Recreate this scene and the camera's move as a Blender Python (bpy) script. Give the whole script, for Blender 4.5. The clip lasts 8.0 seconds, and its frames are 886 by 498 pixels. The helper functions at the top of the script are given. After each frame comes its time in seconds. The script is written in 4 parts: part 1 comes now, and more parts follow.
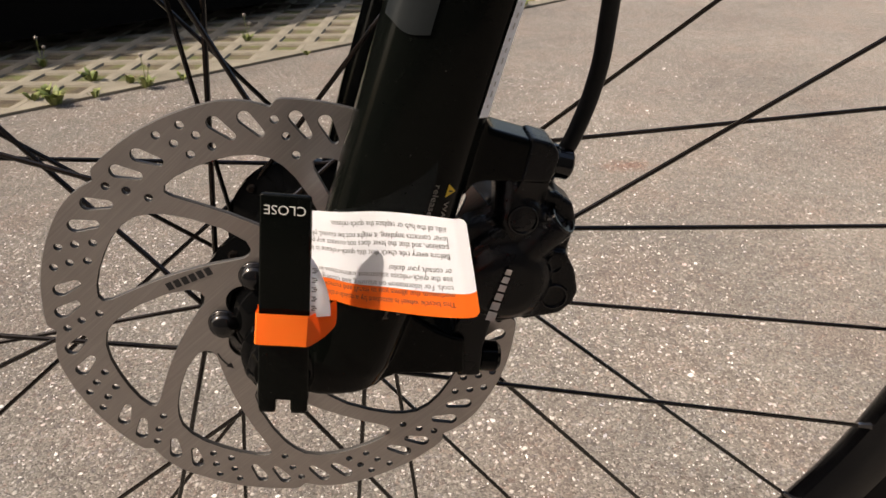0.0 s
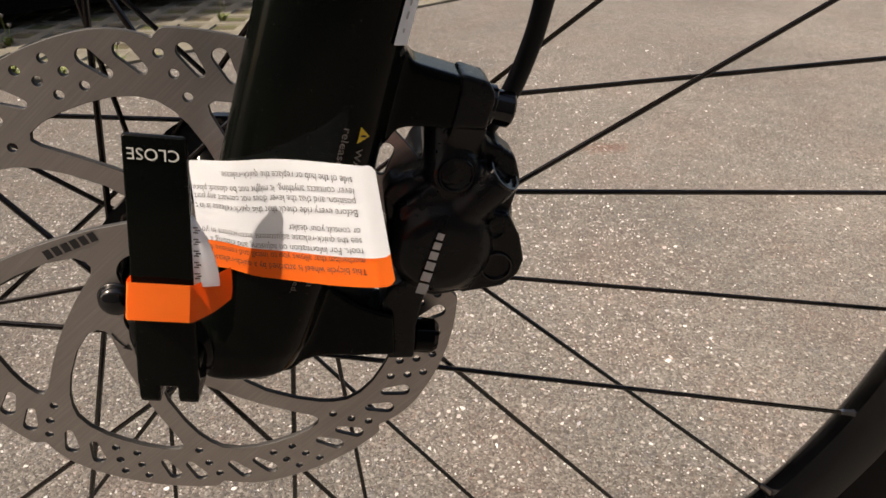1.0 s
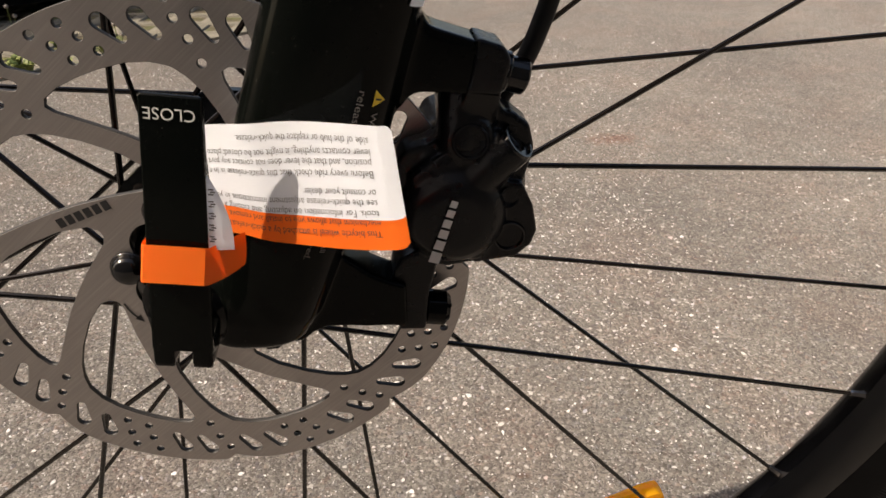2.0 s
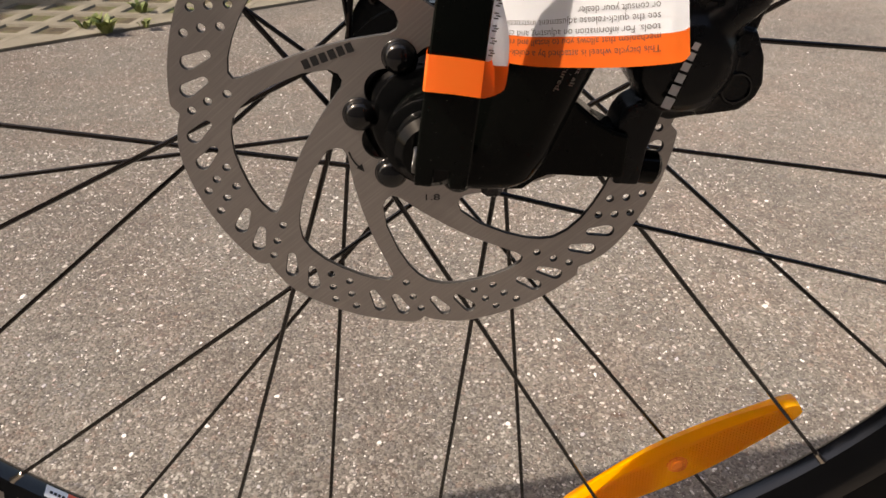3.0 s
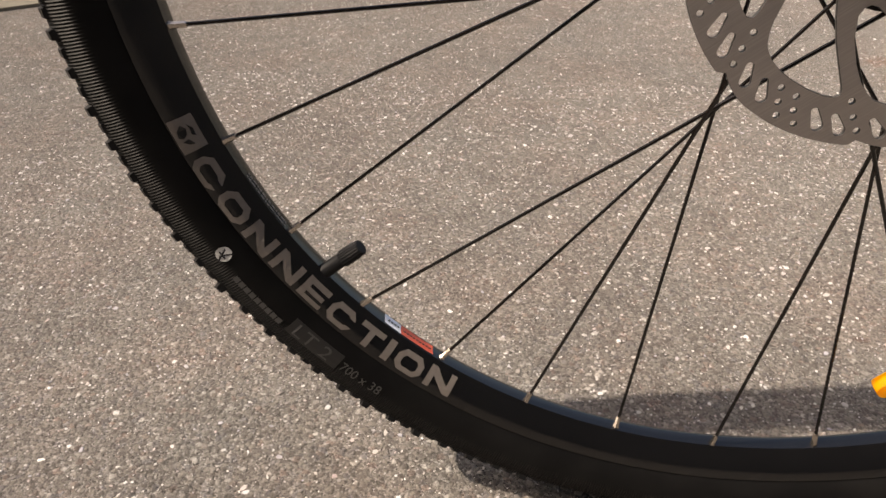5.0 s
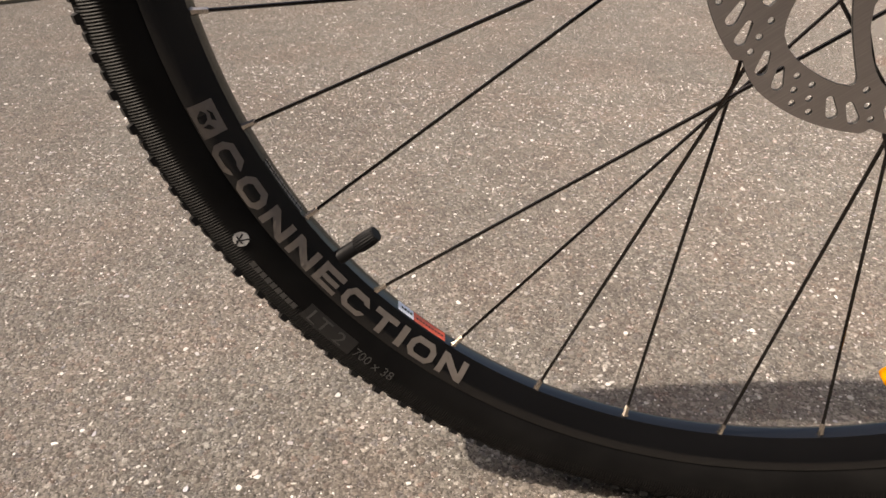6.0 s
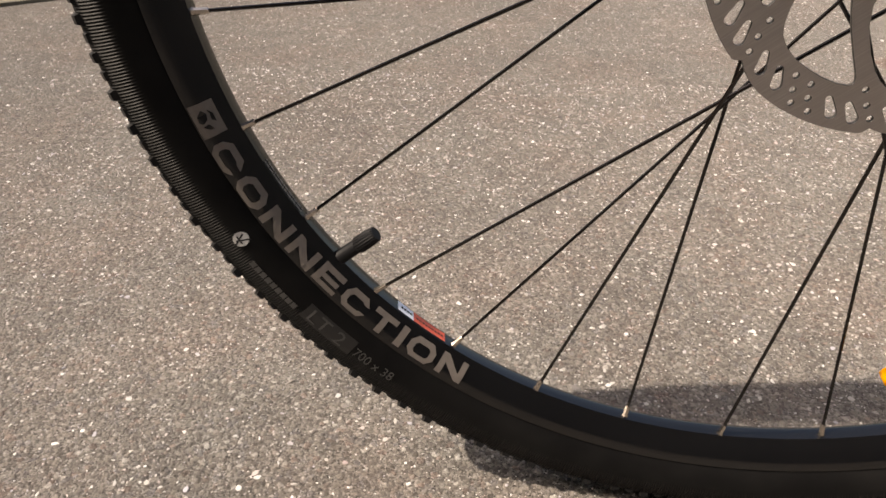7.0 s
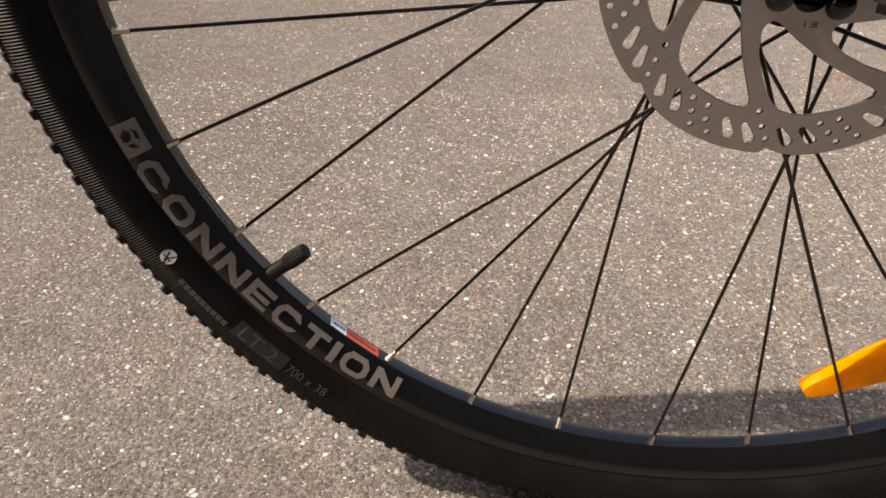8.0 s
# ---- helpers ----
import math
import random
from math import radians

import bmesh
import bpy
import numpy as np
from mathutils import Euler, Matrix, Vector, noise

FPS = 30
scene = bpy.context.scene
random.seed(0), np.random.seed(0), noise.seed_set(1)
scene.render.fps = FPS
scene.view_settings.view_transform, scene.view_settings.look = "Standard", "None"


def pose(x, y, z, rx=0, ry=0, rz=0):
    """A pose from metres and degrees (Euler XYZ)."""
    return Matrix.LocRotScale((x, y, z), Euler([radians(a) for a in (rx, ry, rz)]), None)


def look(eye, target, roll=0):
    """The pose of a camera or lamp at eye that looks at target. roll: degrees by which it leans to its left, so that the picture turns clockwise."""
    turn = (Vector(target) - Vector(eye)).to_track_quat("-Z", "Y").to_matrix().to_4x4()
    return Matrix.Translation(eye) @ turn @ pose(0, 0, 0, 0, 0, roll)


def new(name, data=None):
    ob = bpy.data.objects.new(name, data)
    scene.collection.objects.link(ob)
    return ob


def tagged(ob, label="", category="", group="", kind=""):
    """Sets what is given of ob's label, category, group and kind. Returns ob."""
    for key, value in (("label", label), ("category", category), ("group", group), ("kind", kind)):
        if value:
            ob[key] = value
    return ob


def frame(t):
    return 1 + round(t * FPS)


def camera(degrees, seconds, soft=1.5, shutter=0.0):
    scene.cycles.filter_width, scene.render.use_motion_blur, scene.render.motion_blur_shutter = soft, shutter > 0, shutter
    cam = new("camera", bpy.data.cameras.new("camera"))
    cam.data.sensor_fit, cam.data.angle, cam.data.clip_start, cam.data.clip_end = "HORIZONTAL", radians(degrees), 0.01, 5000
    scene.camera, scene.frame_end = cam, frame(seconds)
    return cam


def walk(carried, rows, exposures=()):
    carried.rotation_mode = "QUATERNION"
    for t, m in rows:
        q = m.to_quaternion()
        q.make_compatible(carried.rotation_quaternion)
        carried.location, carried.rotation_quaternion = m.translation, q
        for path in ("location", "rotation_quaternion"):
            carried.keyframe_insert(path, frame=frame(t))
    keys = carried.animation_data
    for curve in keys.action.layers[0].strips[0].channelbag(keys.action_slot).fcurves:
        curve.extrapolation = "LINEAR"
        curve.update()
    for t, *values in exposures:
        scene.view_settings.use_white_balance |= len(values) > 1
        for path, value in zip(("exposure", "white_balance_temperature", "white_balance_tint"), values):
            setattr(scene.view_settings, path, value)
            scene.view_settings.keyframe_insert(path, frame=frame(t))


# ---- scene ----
cam = camera(63.95, 8.0)
cam.data.dof.use_dof, cam.data.dof.focus_distance, cam.data.dof.aperture_fstop = True, 0.235, 64.0
PATH = [
    (0.0, 0.0353, -0.2524, 0.4921, 60.90, 0.76, -5.49),
    (0.5, 0.0525, -0.2375, 0.4726, 60.70, 0.41, -5.84),
    (1.0, 0.0546, -0.2298, 0.4700, 59.92, 0.18, -6.45),
    (2.3, 0.0481, -0.2363, 0.4578, 59.19, 0.25, -5.71),
    (2.5, 0.0411, -0.2403, 0.4524, 58.50, 0.29, -4.90),
    (3.0, -0.0047, -0.2568, 0.4330, 58.33, -0.03, -2.35),
    (3.5, -0.0588, -0.2790, 0.4152, 57.90, 0.30, 0.02),
    (4.0, -0.1027, -0.2929, 0.4084, 57.28, 0.20, 2.84),
    (4.5, -0.1204, -0.3017, 0.4009, 56.86, 0.22, 5.12),
    (5.0, -0.1322, -0.3122, 0.3903, 56.39, 0.24, 6.42),
    (6.5, -0.1387, -0.3207, 0.3874, 56.27, -0.26, 6.80),
    (7.0, -0.1374, -0.3209, 0.3870, 56.44, -0.14, 6.92),
    (7.5, -0.1330, -0.3202, 0.3881, 56.61, -0.37, 6.29),
    (8.0, -0.1129, -0.3211, 0.3924, 57.33, -0.98, 4.89),
]
walk(cam, [(t, pose(x, y, z, rx, ry, rz)) for t, x, y, z, rx, ry, rz in PATH], [(0.0, 0.93, 7550, 13.5), (0.5, 0.9, 7550, 12.5), (1.0, 0.78, 7550, 12.5), (2.5, 0.77, 7550, 13), (3.0, 0.82, 7600, 14), (3.5, 0.79, 7650, 15), (5.0, 0.81, 7600, 14), (7.0, 0.89, 7600, 13.5), (8.0, 0.88, 7650, 14.5)])

# ---- world and sun ----
SUN = Vector((-0.84, -0.185, 1.0)).normalized()
world = bpy.data.worlds.new("sky")
scene.world = world
world.use_nodes = True
wn = world.node_tree.nodes
sky = wn.new("ShaderNodeTexSky")
sky.sky_type = "NISHITA"
sky.sun_disc = False
sky.dust_density = 4.0
sky.ozone_density = 0.6
sky.sun_elevation = math.asin(SUN.z)
sky.sun_rotation = math.atan2(SUN.x, SUN.y)
wn["Background"].inputs["Strength"].default_value = 0.13
world.node_tree.links.new(sky.outputs[0], wn["Background"].inputs["Color"])
sun_data = bpy.data.lights.new("sun", "SUN")
sun_data.energy, sun_data.angle, sun_data.color = 3.6, radians(0.7), (1.0, 0.945, 0.88)
sun = new("sun", sun_data)
sun.matrix_world = look(SUN * 30, (0, 0, 0))


# ---- materials ----
class Mat:
    """A node material with a few short ways to wire it."""

    def __init__(self, name, color, rough=0.5, metal=0.0, coat=0.0, spec=0.5):
        self.m = bpy.data.materials.new(name)
        self.m.use_nodes = True
        self.t = self.m.node_tree
        self.b = self.t.nodes["Principled BSDF"]
        self.set("Base Color", (*color, 1))
        self.set("Roughness", rough)
        self.set("Metallic", metal)
        self.set("Coat Weight", coat)
        self.set("Specular IOR Level", spec)

    def set(self, key, value):
        self.b.inputs[key].default_value = value

    def node(self, kind, **values):
        n = self.t.nodes.new(kind)
        for key, value in values.items():
            n.inputs[key.replace("_", " ")].default_value = value
        return n

    def link(self, a, b):
        self.t.links.new(a, b)

    def coords(self, which="Object"):
        return self.t.nodes.new("ShaderNodeTexCoord").outputs[which]

    def noise(self, scale, detail=3.0, rough=0.55, at=None):
        n = self.node("ShaderNodeTexNoise", Scale=scale, Detail=detail, Roughness=rough)
        self.link(at or self.coords(), n.inputs["Vector"])
        return n.outputs["Fac"]

    def ramp(self, fac, *stops):
        n = self.t.nodes.new("ShaderNodeValToRGB")
        while len(n.color_ramp.elements) < len(stops):
            n.color_ramp.elements.new(0.5)
        for e, (p, c) in zip(n.color_ramp.elements, stops):
            e.position, e.color = p, (*c, 1) if len(c) == 3 else c
        self.link(fac, n.inputs["Fac"])
        return n.outputs["Color"]

    def math(self, op, a, b=0.0):
        n = self.t.nodes.new("ShaderNodeMath")
        n.operation = op
        for i, v in enumerate((a, b)):
            if isinstance(v, (int, float)):
                n.inputs[i].default_value = v
            else:
                self.link(v, n.inputs[i])
        return n.outputs[0]

    def mix(self, fac, a, b, mode="MIX"):
        n = self.t.nodes.new("ShaderNodeMix")
        n.data_type, n.blend_type = "RGBA", mode
        for i, v in ((0, fac), (6, a), (7, b)):
            if isinstance(v, (int, float)):
                n.inputs[i].default_value = v
            elif isinstance(v, tuple):
                n.inputs[i].default_value = (*v, 1)
            else:
                self.link(v, n.inputs[i])
        return n.outputs[2]

    def bump(self, height, strength=0.3, distance=0.001):
        n = self.node("ShaderNodeBump", Strength=strength, Distance=distance)
        self.link(height, n.inputs["Height"])
        old = self.b.inputs["Normal"]
        if old.links:
            self.link(old.links[0].from_socket, n.inputs["Normal"])
        self.link(n.outputs[0], old)

    def use(self, key, socket):
        self.link(socket, self.b.inputs[key])
        return self


def worn_black(name, color, rough, spread=0.12, coat=0.0, grain=0.0, scale=60.0, spec=0.5, specks=0.0):
    """Black paint, plastic or rubber with dust and uneven gloss."""
    k = Mat(name, color, rough, 0.0, coat, spec * 0.42)
    n = k.noise(scale, 4)
    k.use("Roughness", k.ramp(n, (0.3, (rough - spread / 2,) * 3), (0.7, (rough + spread,) * 3)))
    dust = k.noise(scale * 14, 2)
    tint = k.mix(k.ramp(dust, (0.66, (0, 0, 0)), (0.8, (0.5, 0.5, 0.5))), color, tuple(c * 2 + 0.004 for c in color))
    if specks:
        fleck = k.ramp(k.noise(2600, 1), (0.80, (0, 0, 0)), (0.815, (1, 1, 1)))
        tint = k.mix(fleck, tint, (specks, specks * 0.95, specks * 0.88))
    k.use("Base Color", tint)
    if grain:
        k.bump(k.noise(2500, 2), grain, 0.0003)
    return k.m


def asphalt():
    k = Mat("asphalt", (0.2, 0.18, 0.16), 0.8, spec=0.35)
    k.set("Diffuse Roughness", 0.5)
    at = k.coords()
    big = k.noise(2.6, 4, 0.6, at)
    mid = k.noise(22, 5, 0.65, at)
    wob = k.node("ShaderNodeTexNoise", Scale=260.0, Detail=2.0)
    k.link(at, wob.inputs["Vector"])
    sh = k.node("ShaderNodeVectorMath")
    sh.operation = "MULTIPLY_ADD"
    k.link(wob.outputs["Color"], sh.inputs[0])
    sh.inputs[1].default_value = (0.004, 0.004, 0.004)
    k.link(at, sh.inputs[2])
    stones = k.node("ShaderNodeTexVoronoi", Scale=230.0, Randomness=1.0)
    k.link(sh.outputs[0], stones.inputs["Vector"])
    grit = k.node("ShaderNodeTexVoronoi", Scale=760.0)
    k.link(sh.outputs[0], grit.inputs["Vector"])
    pick = k.math("FRACT", k.math("MULTIPLY", stones.outputs["Color"], 7.3))
    tone = k.ramp(pick, (0.0, (0.1, 0.089, 0.08)), (0.3, (0.155, 0.138, 0.125)), (0.78, (0.215, 0.193, 0.175)), (0.94, (0.29, 0.267, 0.245)), (1.0, (0.46, 0.435, 0.41)))
    fine = k.ramp(k.math("FRACT", k.math("MULTIPLY", grit.outputs["Color"], 5.1)),
                  (0.0, (0.07, 0.062, 0.056)), (0.55, (0.18, 0.162, 0.15)), (0.9, (0.25, 0.23, 0.215)), (1.0, (0.38, 0.36, 0.345)))
    edge = k.ramp(stones.outputs["Distance"], (0.36, (0, 0, 0)), (0.56, (1, 1, 1)))
    base = k.mix(edge, tone, fine)
    base = k.mix(0.7, base, k.ramp(mid, (0.3, (0.8, 0.79, 0.78)), (0.7, (1.14, 1.14, 1.14))), "MULTIPLY")
    base = k.mix(0.7, base, k.ramp(big, (0.32, (0.76, 0.75, 0.75)), (0.68, (1.14, 1.14, 1.13))), "MULTIPLY")
    tint = k.noise(7, 3, 0.6, at)
    base = k.mix(1.0, base, k.ramp(tint, (0.34, (1.01, 0.965, 0.945)), (0.5, (0.97, 0.975, 0.97)), (0.66, (0.95, 0.98, 0.985))), "MULTIPLY")
    grain = k.ramp(k.math("FRACT", k.math("MULTIPLY", stones.outputs["Color"], 13.7)), (0.0, (1.07, 0.95, 0.91)), (0.12, (0.99, 1.0, 0.985)), (0.88, (0.99, 1.0, 0.985)), (1.0, (0.95, 0.985, 1.06)))
    base = k.mix(1.0, base, grain, "MULTIPLY")
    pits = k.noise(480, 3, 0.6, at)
    # shade of the pits put into the colour, from the noise that bumps them
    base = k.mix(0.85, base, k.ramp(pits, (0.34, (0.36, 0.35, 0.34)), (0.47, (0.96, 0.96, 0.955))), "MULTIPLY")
    for place, size, tone_ in (((0.47, 0.895, 0), (15, 26, 1), (0.88, 0.56, 0.46)), ((0.162, 0.174, 0), (75, 210, 1), (0.55, 0.42, 0.36)), ((-0.36, 0.30, 0), (60, 75, 1), (0.62, 0.62, 0.62)), ((-0.95, 0.66, 0), (2.6, 3.0, 1), (0.80, 0.80, 0.81))):
        off = k.node("ShaderNodeMapping")
        off.vector_type = "TEXTURE"
        k.link(sh.outputs[0], off.inputs["Vector"])
        off.inputs["Location"].default_value = place
        off.inputs["Scale"].default_value = tuple(1 / q for q in size)
        far_off = k.node("ShaderNodeVectorMath")
        far_off.operation = "LENGTH"
        k.link(off.outputs[0], far_off.inputs[0])
        ragged = k.math("ADD", far_off.outputs["Value"], k.math("MULTIPLY", k.noise(70, 4, 0.6, at), 1.6))
        base = k.mix(k.ramp(k.math("MULTIPLY", ragged, 0.5), (0.5, (0.8, 0.8, 0.8)), (0.85, (0, 0, 0))), base, k.mix(1.0, base, tone_, "MULTIPLY"))
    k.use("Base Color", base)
    k.use("Roughness", k.ramp(k.math("FRACT", k.math("MULTIPLY", grit.outputs["Color"], 3.7)), (0.0, (0.5,) * 3), (0.15, (0.8,) * 3), (1.0, (0.9,) * 3)))
    k.bump(k.math("SUBTRACT", 1.0, stones.outputs["Distance"]), 0.6, 0.0024)
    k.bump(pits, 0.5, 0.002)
    k.bump(k.math("SUBTRACT", 1.0, grit.outputs["Distance"]), 0.45, 0.001)
    k.bump(k.noise(1500, 2, 0.6, at), 0.25, 0.0006)
    k.bump(mid, 0.4, 0.004)
    return k.m


def chips():
    k = Mat("stone_chips", (0.4, 0.38, 0.35), 0.55)
    info = k.t.nodes.new("ShaderNodeNewGeometry")
    k.use("Base Color", k.ramp(info.outputs["Random Per Island"], (0.0, (0.14, 0.125, 0.115)), (0.3, (0.3, 0.28, 0.255)), (0.55, (0.5, 0.48, 0.45)), (0.62, (0.42, 0.34, 0.32)), (0.68, (0.47, 0.42, 0.40)), (0.75, (0.34, 0.335, 0.37)), (0.8, (0.52, 0.5, 0.47)), (1.0, (0.68, 0.67, 0.65))))
    k.bump(k.noise(900, 3), 0.4, 0.0008)
    return k.m


def steel():
    """Brushed rotor steel: fine straight scratches over a grey sheet."""
    k = Mat("rotor_steel", (0.42, 0.4, 0.38), 0.4, 1.0)
    at = k.node("ShaderNodeMapping")
    k.link(k.coords(), at.inputs["Vector"])
    at.vector_type = "TEXTURE"
    at.inputs["Rotation"].default_value = (0, radians(50), 0)
    at.inputs["Scale"].default_value = (1 / 2200, 1 / 100, 1 / 50)
    n = k.node("ShaderNodeTexNoise", Scale=1.0, Detail=3.0)
    k.link(at.outputs[0], n.inputs["Vector"])
    k.use("Base Color", k.ramp(n.outputs["Fac"], (0.3, (0.39, 0.365, 0.35)), (0.55, (0.425, 0.395, 0.378)), (0.72, (0.468, 0.44, 0.423))))
    k.bump(n.outputs["Fac"], 0.05, 0.0001)
    sheen = k.noise(38, 3)
    k.use("Roughness", k.ramp(sheen, (0.3, (0.38,) * 3), (0.7, (0.5,) * 3)))
    return k.m


def ribbed_rubber():
    """Tyre sidewall: fine radial ribs moulded over the outer band."""
    k = Mat("sidewall_rubber", (0.020, 0.0195, 0.0195), 0.5, spec=0.12)
    sep = k.t.nodes.new("ShaderNodeSeparateXYZ")
    k.link(k.coords(), sep.inputs[0])
    angle = k.math("ARCTAN2", sep.outputs["Z"], sep.outputs["X"])
    r = k.math("SQRT", k.math("ADD", k.math("MULTIPLY", sep.outputs["X"], sep.outputs["X"]), k.math("MULTIPLY", sep.outputs["Z"], sep.outputs["Z"])))
    inward = k.node("ShaderNodeMapRange")
    k.link(r, inward.inputs[0])
    inward.inputs[1].default_value, inward.inputs[2].default_value = 0.3290, 0.3385
    band = k.math("MULTIPLY", inward.outputs[0], k.math("LESS_THAN", r, 0.3446))
    k.bump(k.math("MULTIPLY", k.math("SINE", k.math("MULTIPLY", angle, 1380.0)), band), 1.0, 0.0007)
    k.bump(k.noise(800, 3), 0.1, 0.0005)
    dust = k.noise(35, 5)
    k.use("Base Color", k.ramp(dust, (0.35, (0.0046, 0.0045, 0.0046)), (0.75, (0.0092, 0.0089, 0.0088))))
    return k.m


def plain(name, color, rough=0.5, metal=0.0, coat=0.0, scale=300.0):
    k = Mat(name, color, rough, metal, coat)
    n = k.noise(scale, 3)
    k.use("Base Color", k.mix(k.ramp(n, (0.35, (0, 0, 0)), (0.7, (1, 1, 1))), tuple(c * 0.9 for c in color), tuple(min(c * 1.06, 0.95) for c in color)))
    return k.m


ASPHALT, CHIPS, STEEL, SIDEWALL = asphalt(), chips(), steel(), ribbed_rubber()
GLOSS = worn_black("gloss_black_paint", (0.0022, 0.0028, 0.0024), 0.13, 0.08, coat=0.0, spec=0.24, specks=0.25)
# colour of the sky reflection painted on the upper fork leg
LEG_GREY = worn_black("blue_grey_reflection", (0.011, 0.0135, 0.015), 0.3, 0.1)
HUB_BLACK = worn_black("hub_black", (0.0016, 0.0017, 0.0018), 0.09, 0.05, spec=0.3)
RIM_BLACK = worn_black("anodised_black_rim", (0.0028, 0.0028, 0.0032), 0.19, 0.07, spec=1.5)
CALIPER = worn_black("matte_black_caliper", (0.0050, 0.0052, 0.0060), 0.24, 0.1, grain=0.1, spec=0.5)
PLASTIC = worn_black("black_plastic", (0.008, 0.008, 0.009), 0.5, 0.15, grain=0.1)
RUBBER = worn_black("tread_rubber", (0.006, 0.006, 0.0062), 0.45, 0.2, grain=0.2, spec=0.7)
BOLT_BLACK = worn_black("black_bolt", (0.004, 0.004, 0.0045), 0.1, 0.05, spec=1.1)
SPOKE_BLACK = worn_black("black_spoke", (0.0060, 0.0043, 0.0035), 0.17, 0.06, spec=1.0)
ROTOR_EDGE = plain("oxidised_steel_edge", (0.03, 0.028, 0.027), 0.6)
CHROME = plain("nickel", (0.5, 0.445, 0.39), 0.12, 1.0)
DULL = plain("dull_steel", (0.2, 0.195, 0.19), 0.35, 1.0)
PRINT_GREY = plain("grey_print", (0.165, 0.145, 0.13), 0.4)
MAKER_GREY = plain("maker_grey", (0.5, 0.5, 0.5), 0.5)
PRINT_WHITE = plain("white_print", (0.62, 0.62, 0.6), 0.5)
TAG_INK = plain("tag_ink", (0.06, 0.057, 0.058), 0.6)
PRINT_DARK = plain("dark_print", (0.012, 0.012, 0.014), 0.6)
PANEL_GREY = plain("panel_grey", (0.0125, 0.0123, 0.0122), 0.5)
MOULD_GREY = plain("moulded_grey", (0.06, 0.059, 0.058), 0.5)
RED = plain("red_sticker", (0.75, 0.12, 0.06), 0.45)
YELLOW = plain("yellow_print", (0.75, 0.5, 0.03), 0.5)


def paper(name, color, through_it=0.03):
    k = Mat(name, color, 0.55)
    k.set("Subsurface Weight", 0.0)
    tr = k.t.nodes.new("ShaderNodeBsdfTranslucent")
    tr.inputs["Color"].default_value = (*color, 1)
    mx = k.t.nodes.new("ShaderNodeMixShader")
    mx.inputs[0].default_value = through_it
    k.link(k.b.outputs[0], mx.inputs[1])
    k.link(tr.outputs[0], mx.inputs[2])
    k.link(mx.outputs[0], k.t.nodes["Material Output"].inputs[0])
    k.bump(k.noise(120, 3), 0.15, 0.0008)
    return k.m


PAPER, ORANGE = paper("white_tag", (0.91, 0.94, 0.99)), paper("orange_tag", (1.0, 0.225, 0.024), 0.12)


def amber():
    """Clear amber plastic: glossy, and lit through from its far side."""
    k = Mat("amber_plastic", (1.0, 0.43, 0.007), 0.12)
    k.set("Subsurface Weight", 0.35)
    k.set("Subsurface Radius", (1.0, 0.33, 0.03))
    k.set("Subsurface Scale", 0.012)
    tr = k.t.nodes.new("ShaderNodeBsdfTranslucent")
    tr.inputs["Color"].default_value = (1.0, 0.55, 0.01, 1)
    mx = k.t.nodes.new("ShaderNodeMixShader")
    mx.inputs[0].default_value = 0.4
    k.link(k.b.outputs[0], mx.inputs[1])
    k.link(tr.outputs[0], mx.inputs[2])
    k.link(mx.outputs[0], k.t.nodes["Material Output"].inputs[0])
    k.bump(k.noise(300, 2), 0.05, 0.0005)
    return k.m


AMBER = amber()
AMBER_CLIP = plain("red_amber_plastic", (1.0, 0.24, 0.01), 0.2)


# ---- mesh helpers ----
AX = 0.3507  # height of the front axle


def part(name, bm, material, parent, label="", smooth=True, at=None):
    """Links a bmesh as one mesh object under a thing or a part."""
    me = bpy.data.meshes.new(name)
    bmesh.ops.recalc_face_normals(bm, faces=bm.faces)
    bm.to_mesh(me)
    bm.free()
    me.materials.append(material)
    if smooth:
        me.shade_smooth()
        me.set_sharp_from_angle(angle=radians(35))
    ob = new(name, me)
    ob.parent = parent
    if at:
        ob.location = at
    if label:
        ob["label"] = label
    return ob


def shared(name, me, parent, m):
    """Another object on the same mesh, under a part."""
    ob = new(name, me)
    ob.parent = parent
    ob.matrix_basis = m
    return ob


def loft(bm, rings, close=True, caps=True):
    """Skins rings of equally many points."""
    vs = [[bm.verts.new(p) for p in ring] for ring in rings]
    n = len(vs[0])
    for a, b in zip(vs, vs[1:]):
        for i in range(n if close else n - 1):
            j = (i + 1) % n
            bm.faces.new((a[i], a[j], b[j], b[i]))
    if caps and close:
        bm.faces.new(vs[0][::-1])
        bm.faces.new(vs[-1])
    return bm


def basis(d):
    d = Vector(d).normalized()
    u = d.cross(Vector((0, 1, 0)) if abs(d.y) < 0.9 else Vector((1, 0, 0))).normalized()
    return d, u, d.cross(u)


def turned(bm, p0, axis, steps, seg=24):
    """A body of revolution: steps of (distance along the axis, radius) from p0."""
    d, u, v = basis(axis)
    p0 = Vector(p0)
    loft(bm, [[p0 + d * s + (u * math.cos(2 * math.pi * i / seg) + v * math.sin(2 * math.pi * i / seg)) * max(r, 1e-5) for i in range(seg)] for s, r in steps])
    return bm


def rod(bm, p0, p1, r, seg=16, bevel=0.0):
    p0, p1 = Vector(p0), Vector(p1)
    n = (p1 - p0).length
    steps = [(0, r - bevel), (bevel, r), (n - bevel, r), (n, r - bevel)] if bevel else [(0, r), (n, r)]
    return turned(bm, p0, p1 - p0, steps, seg)


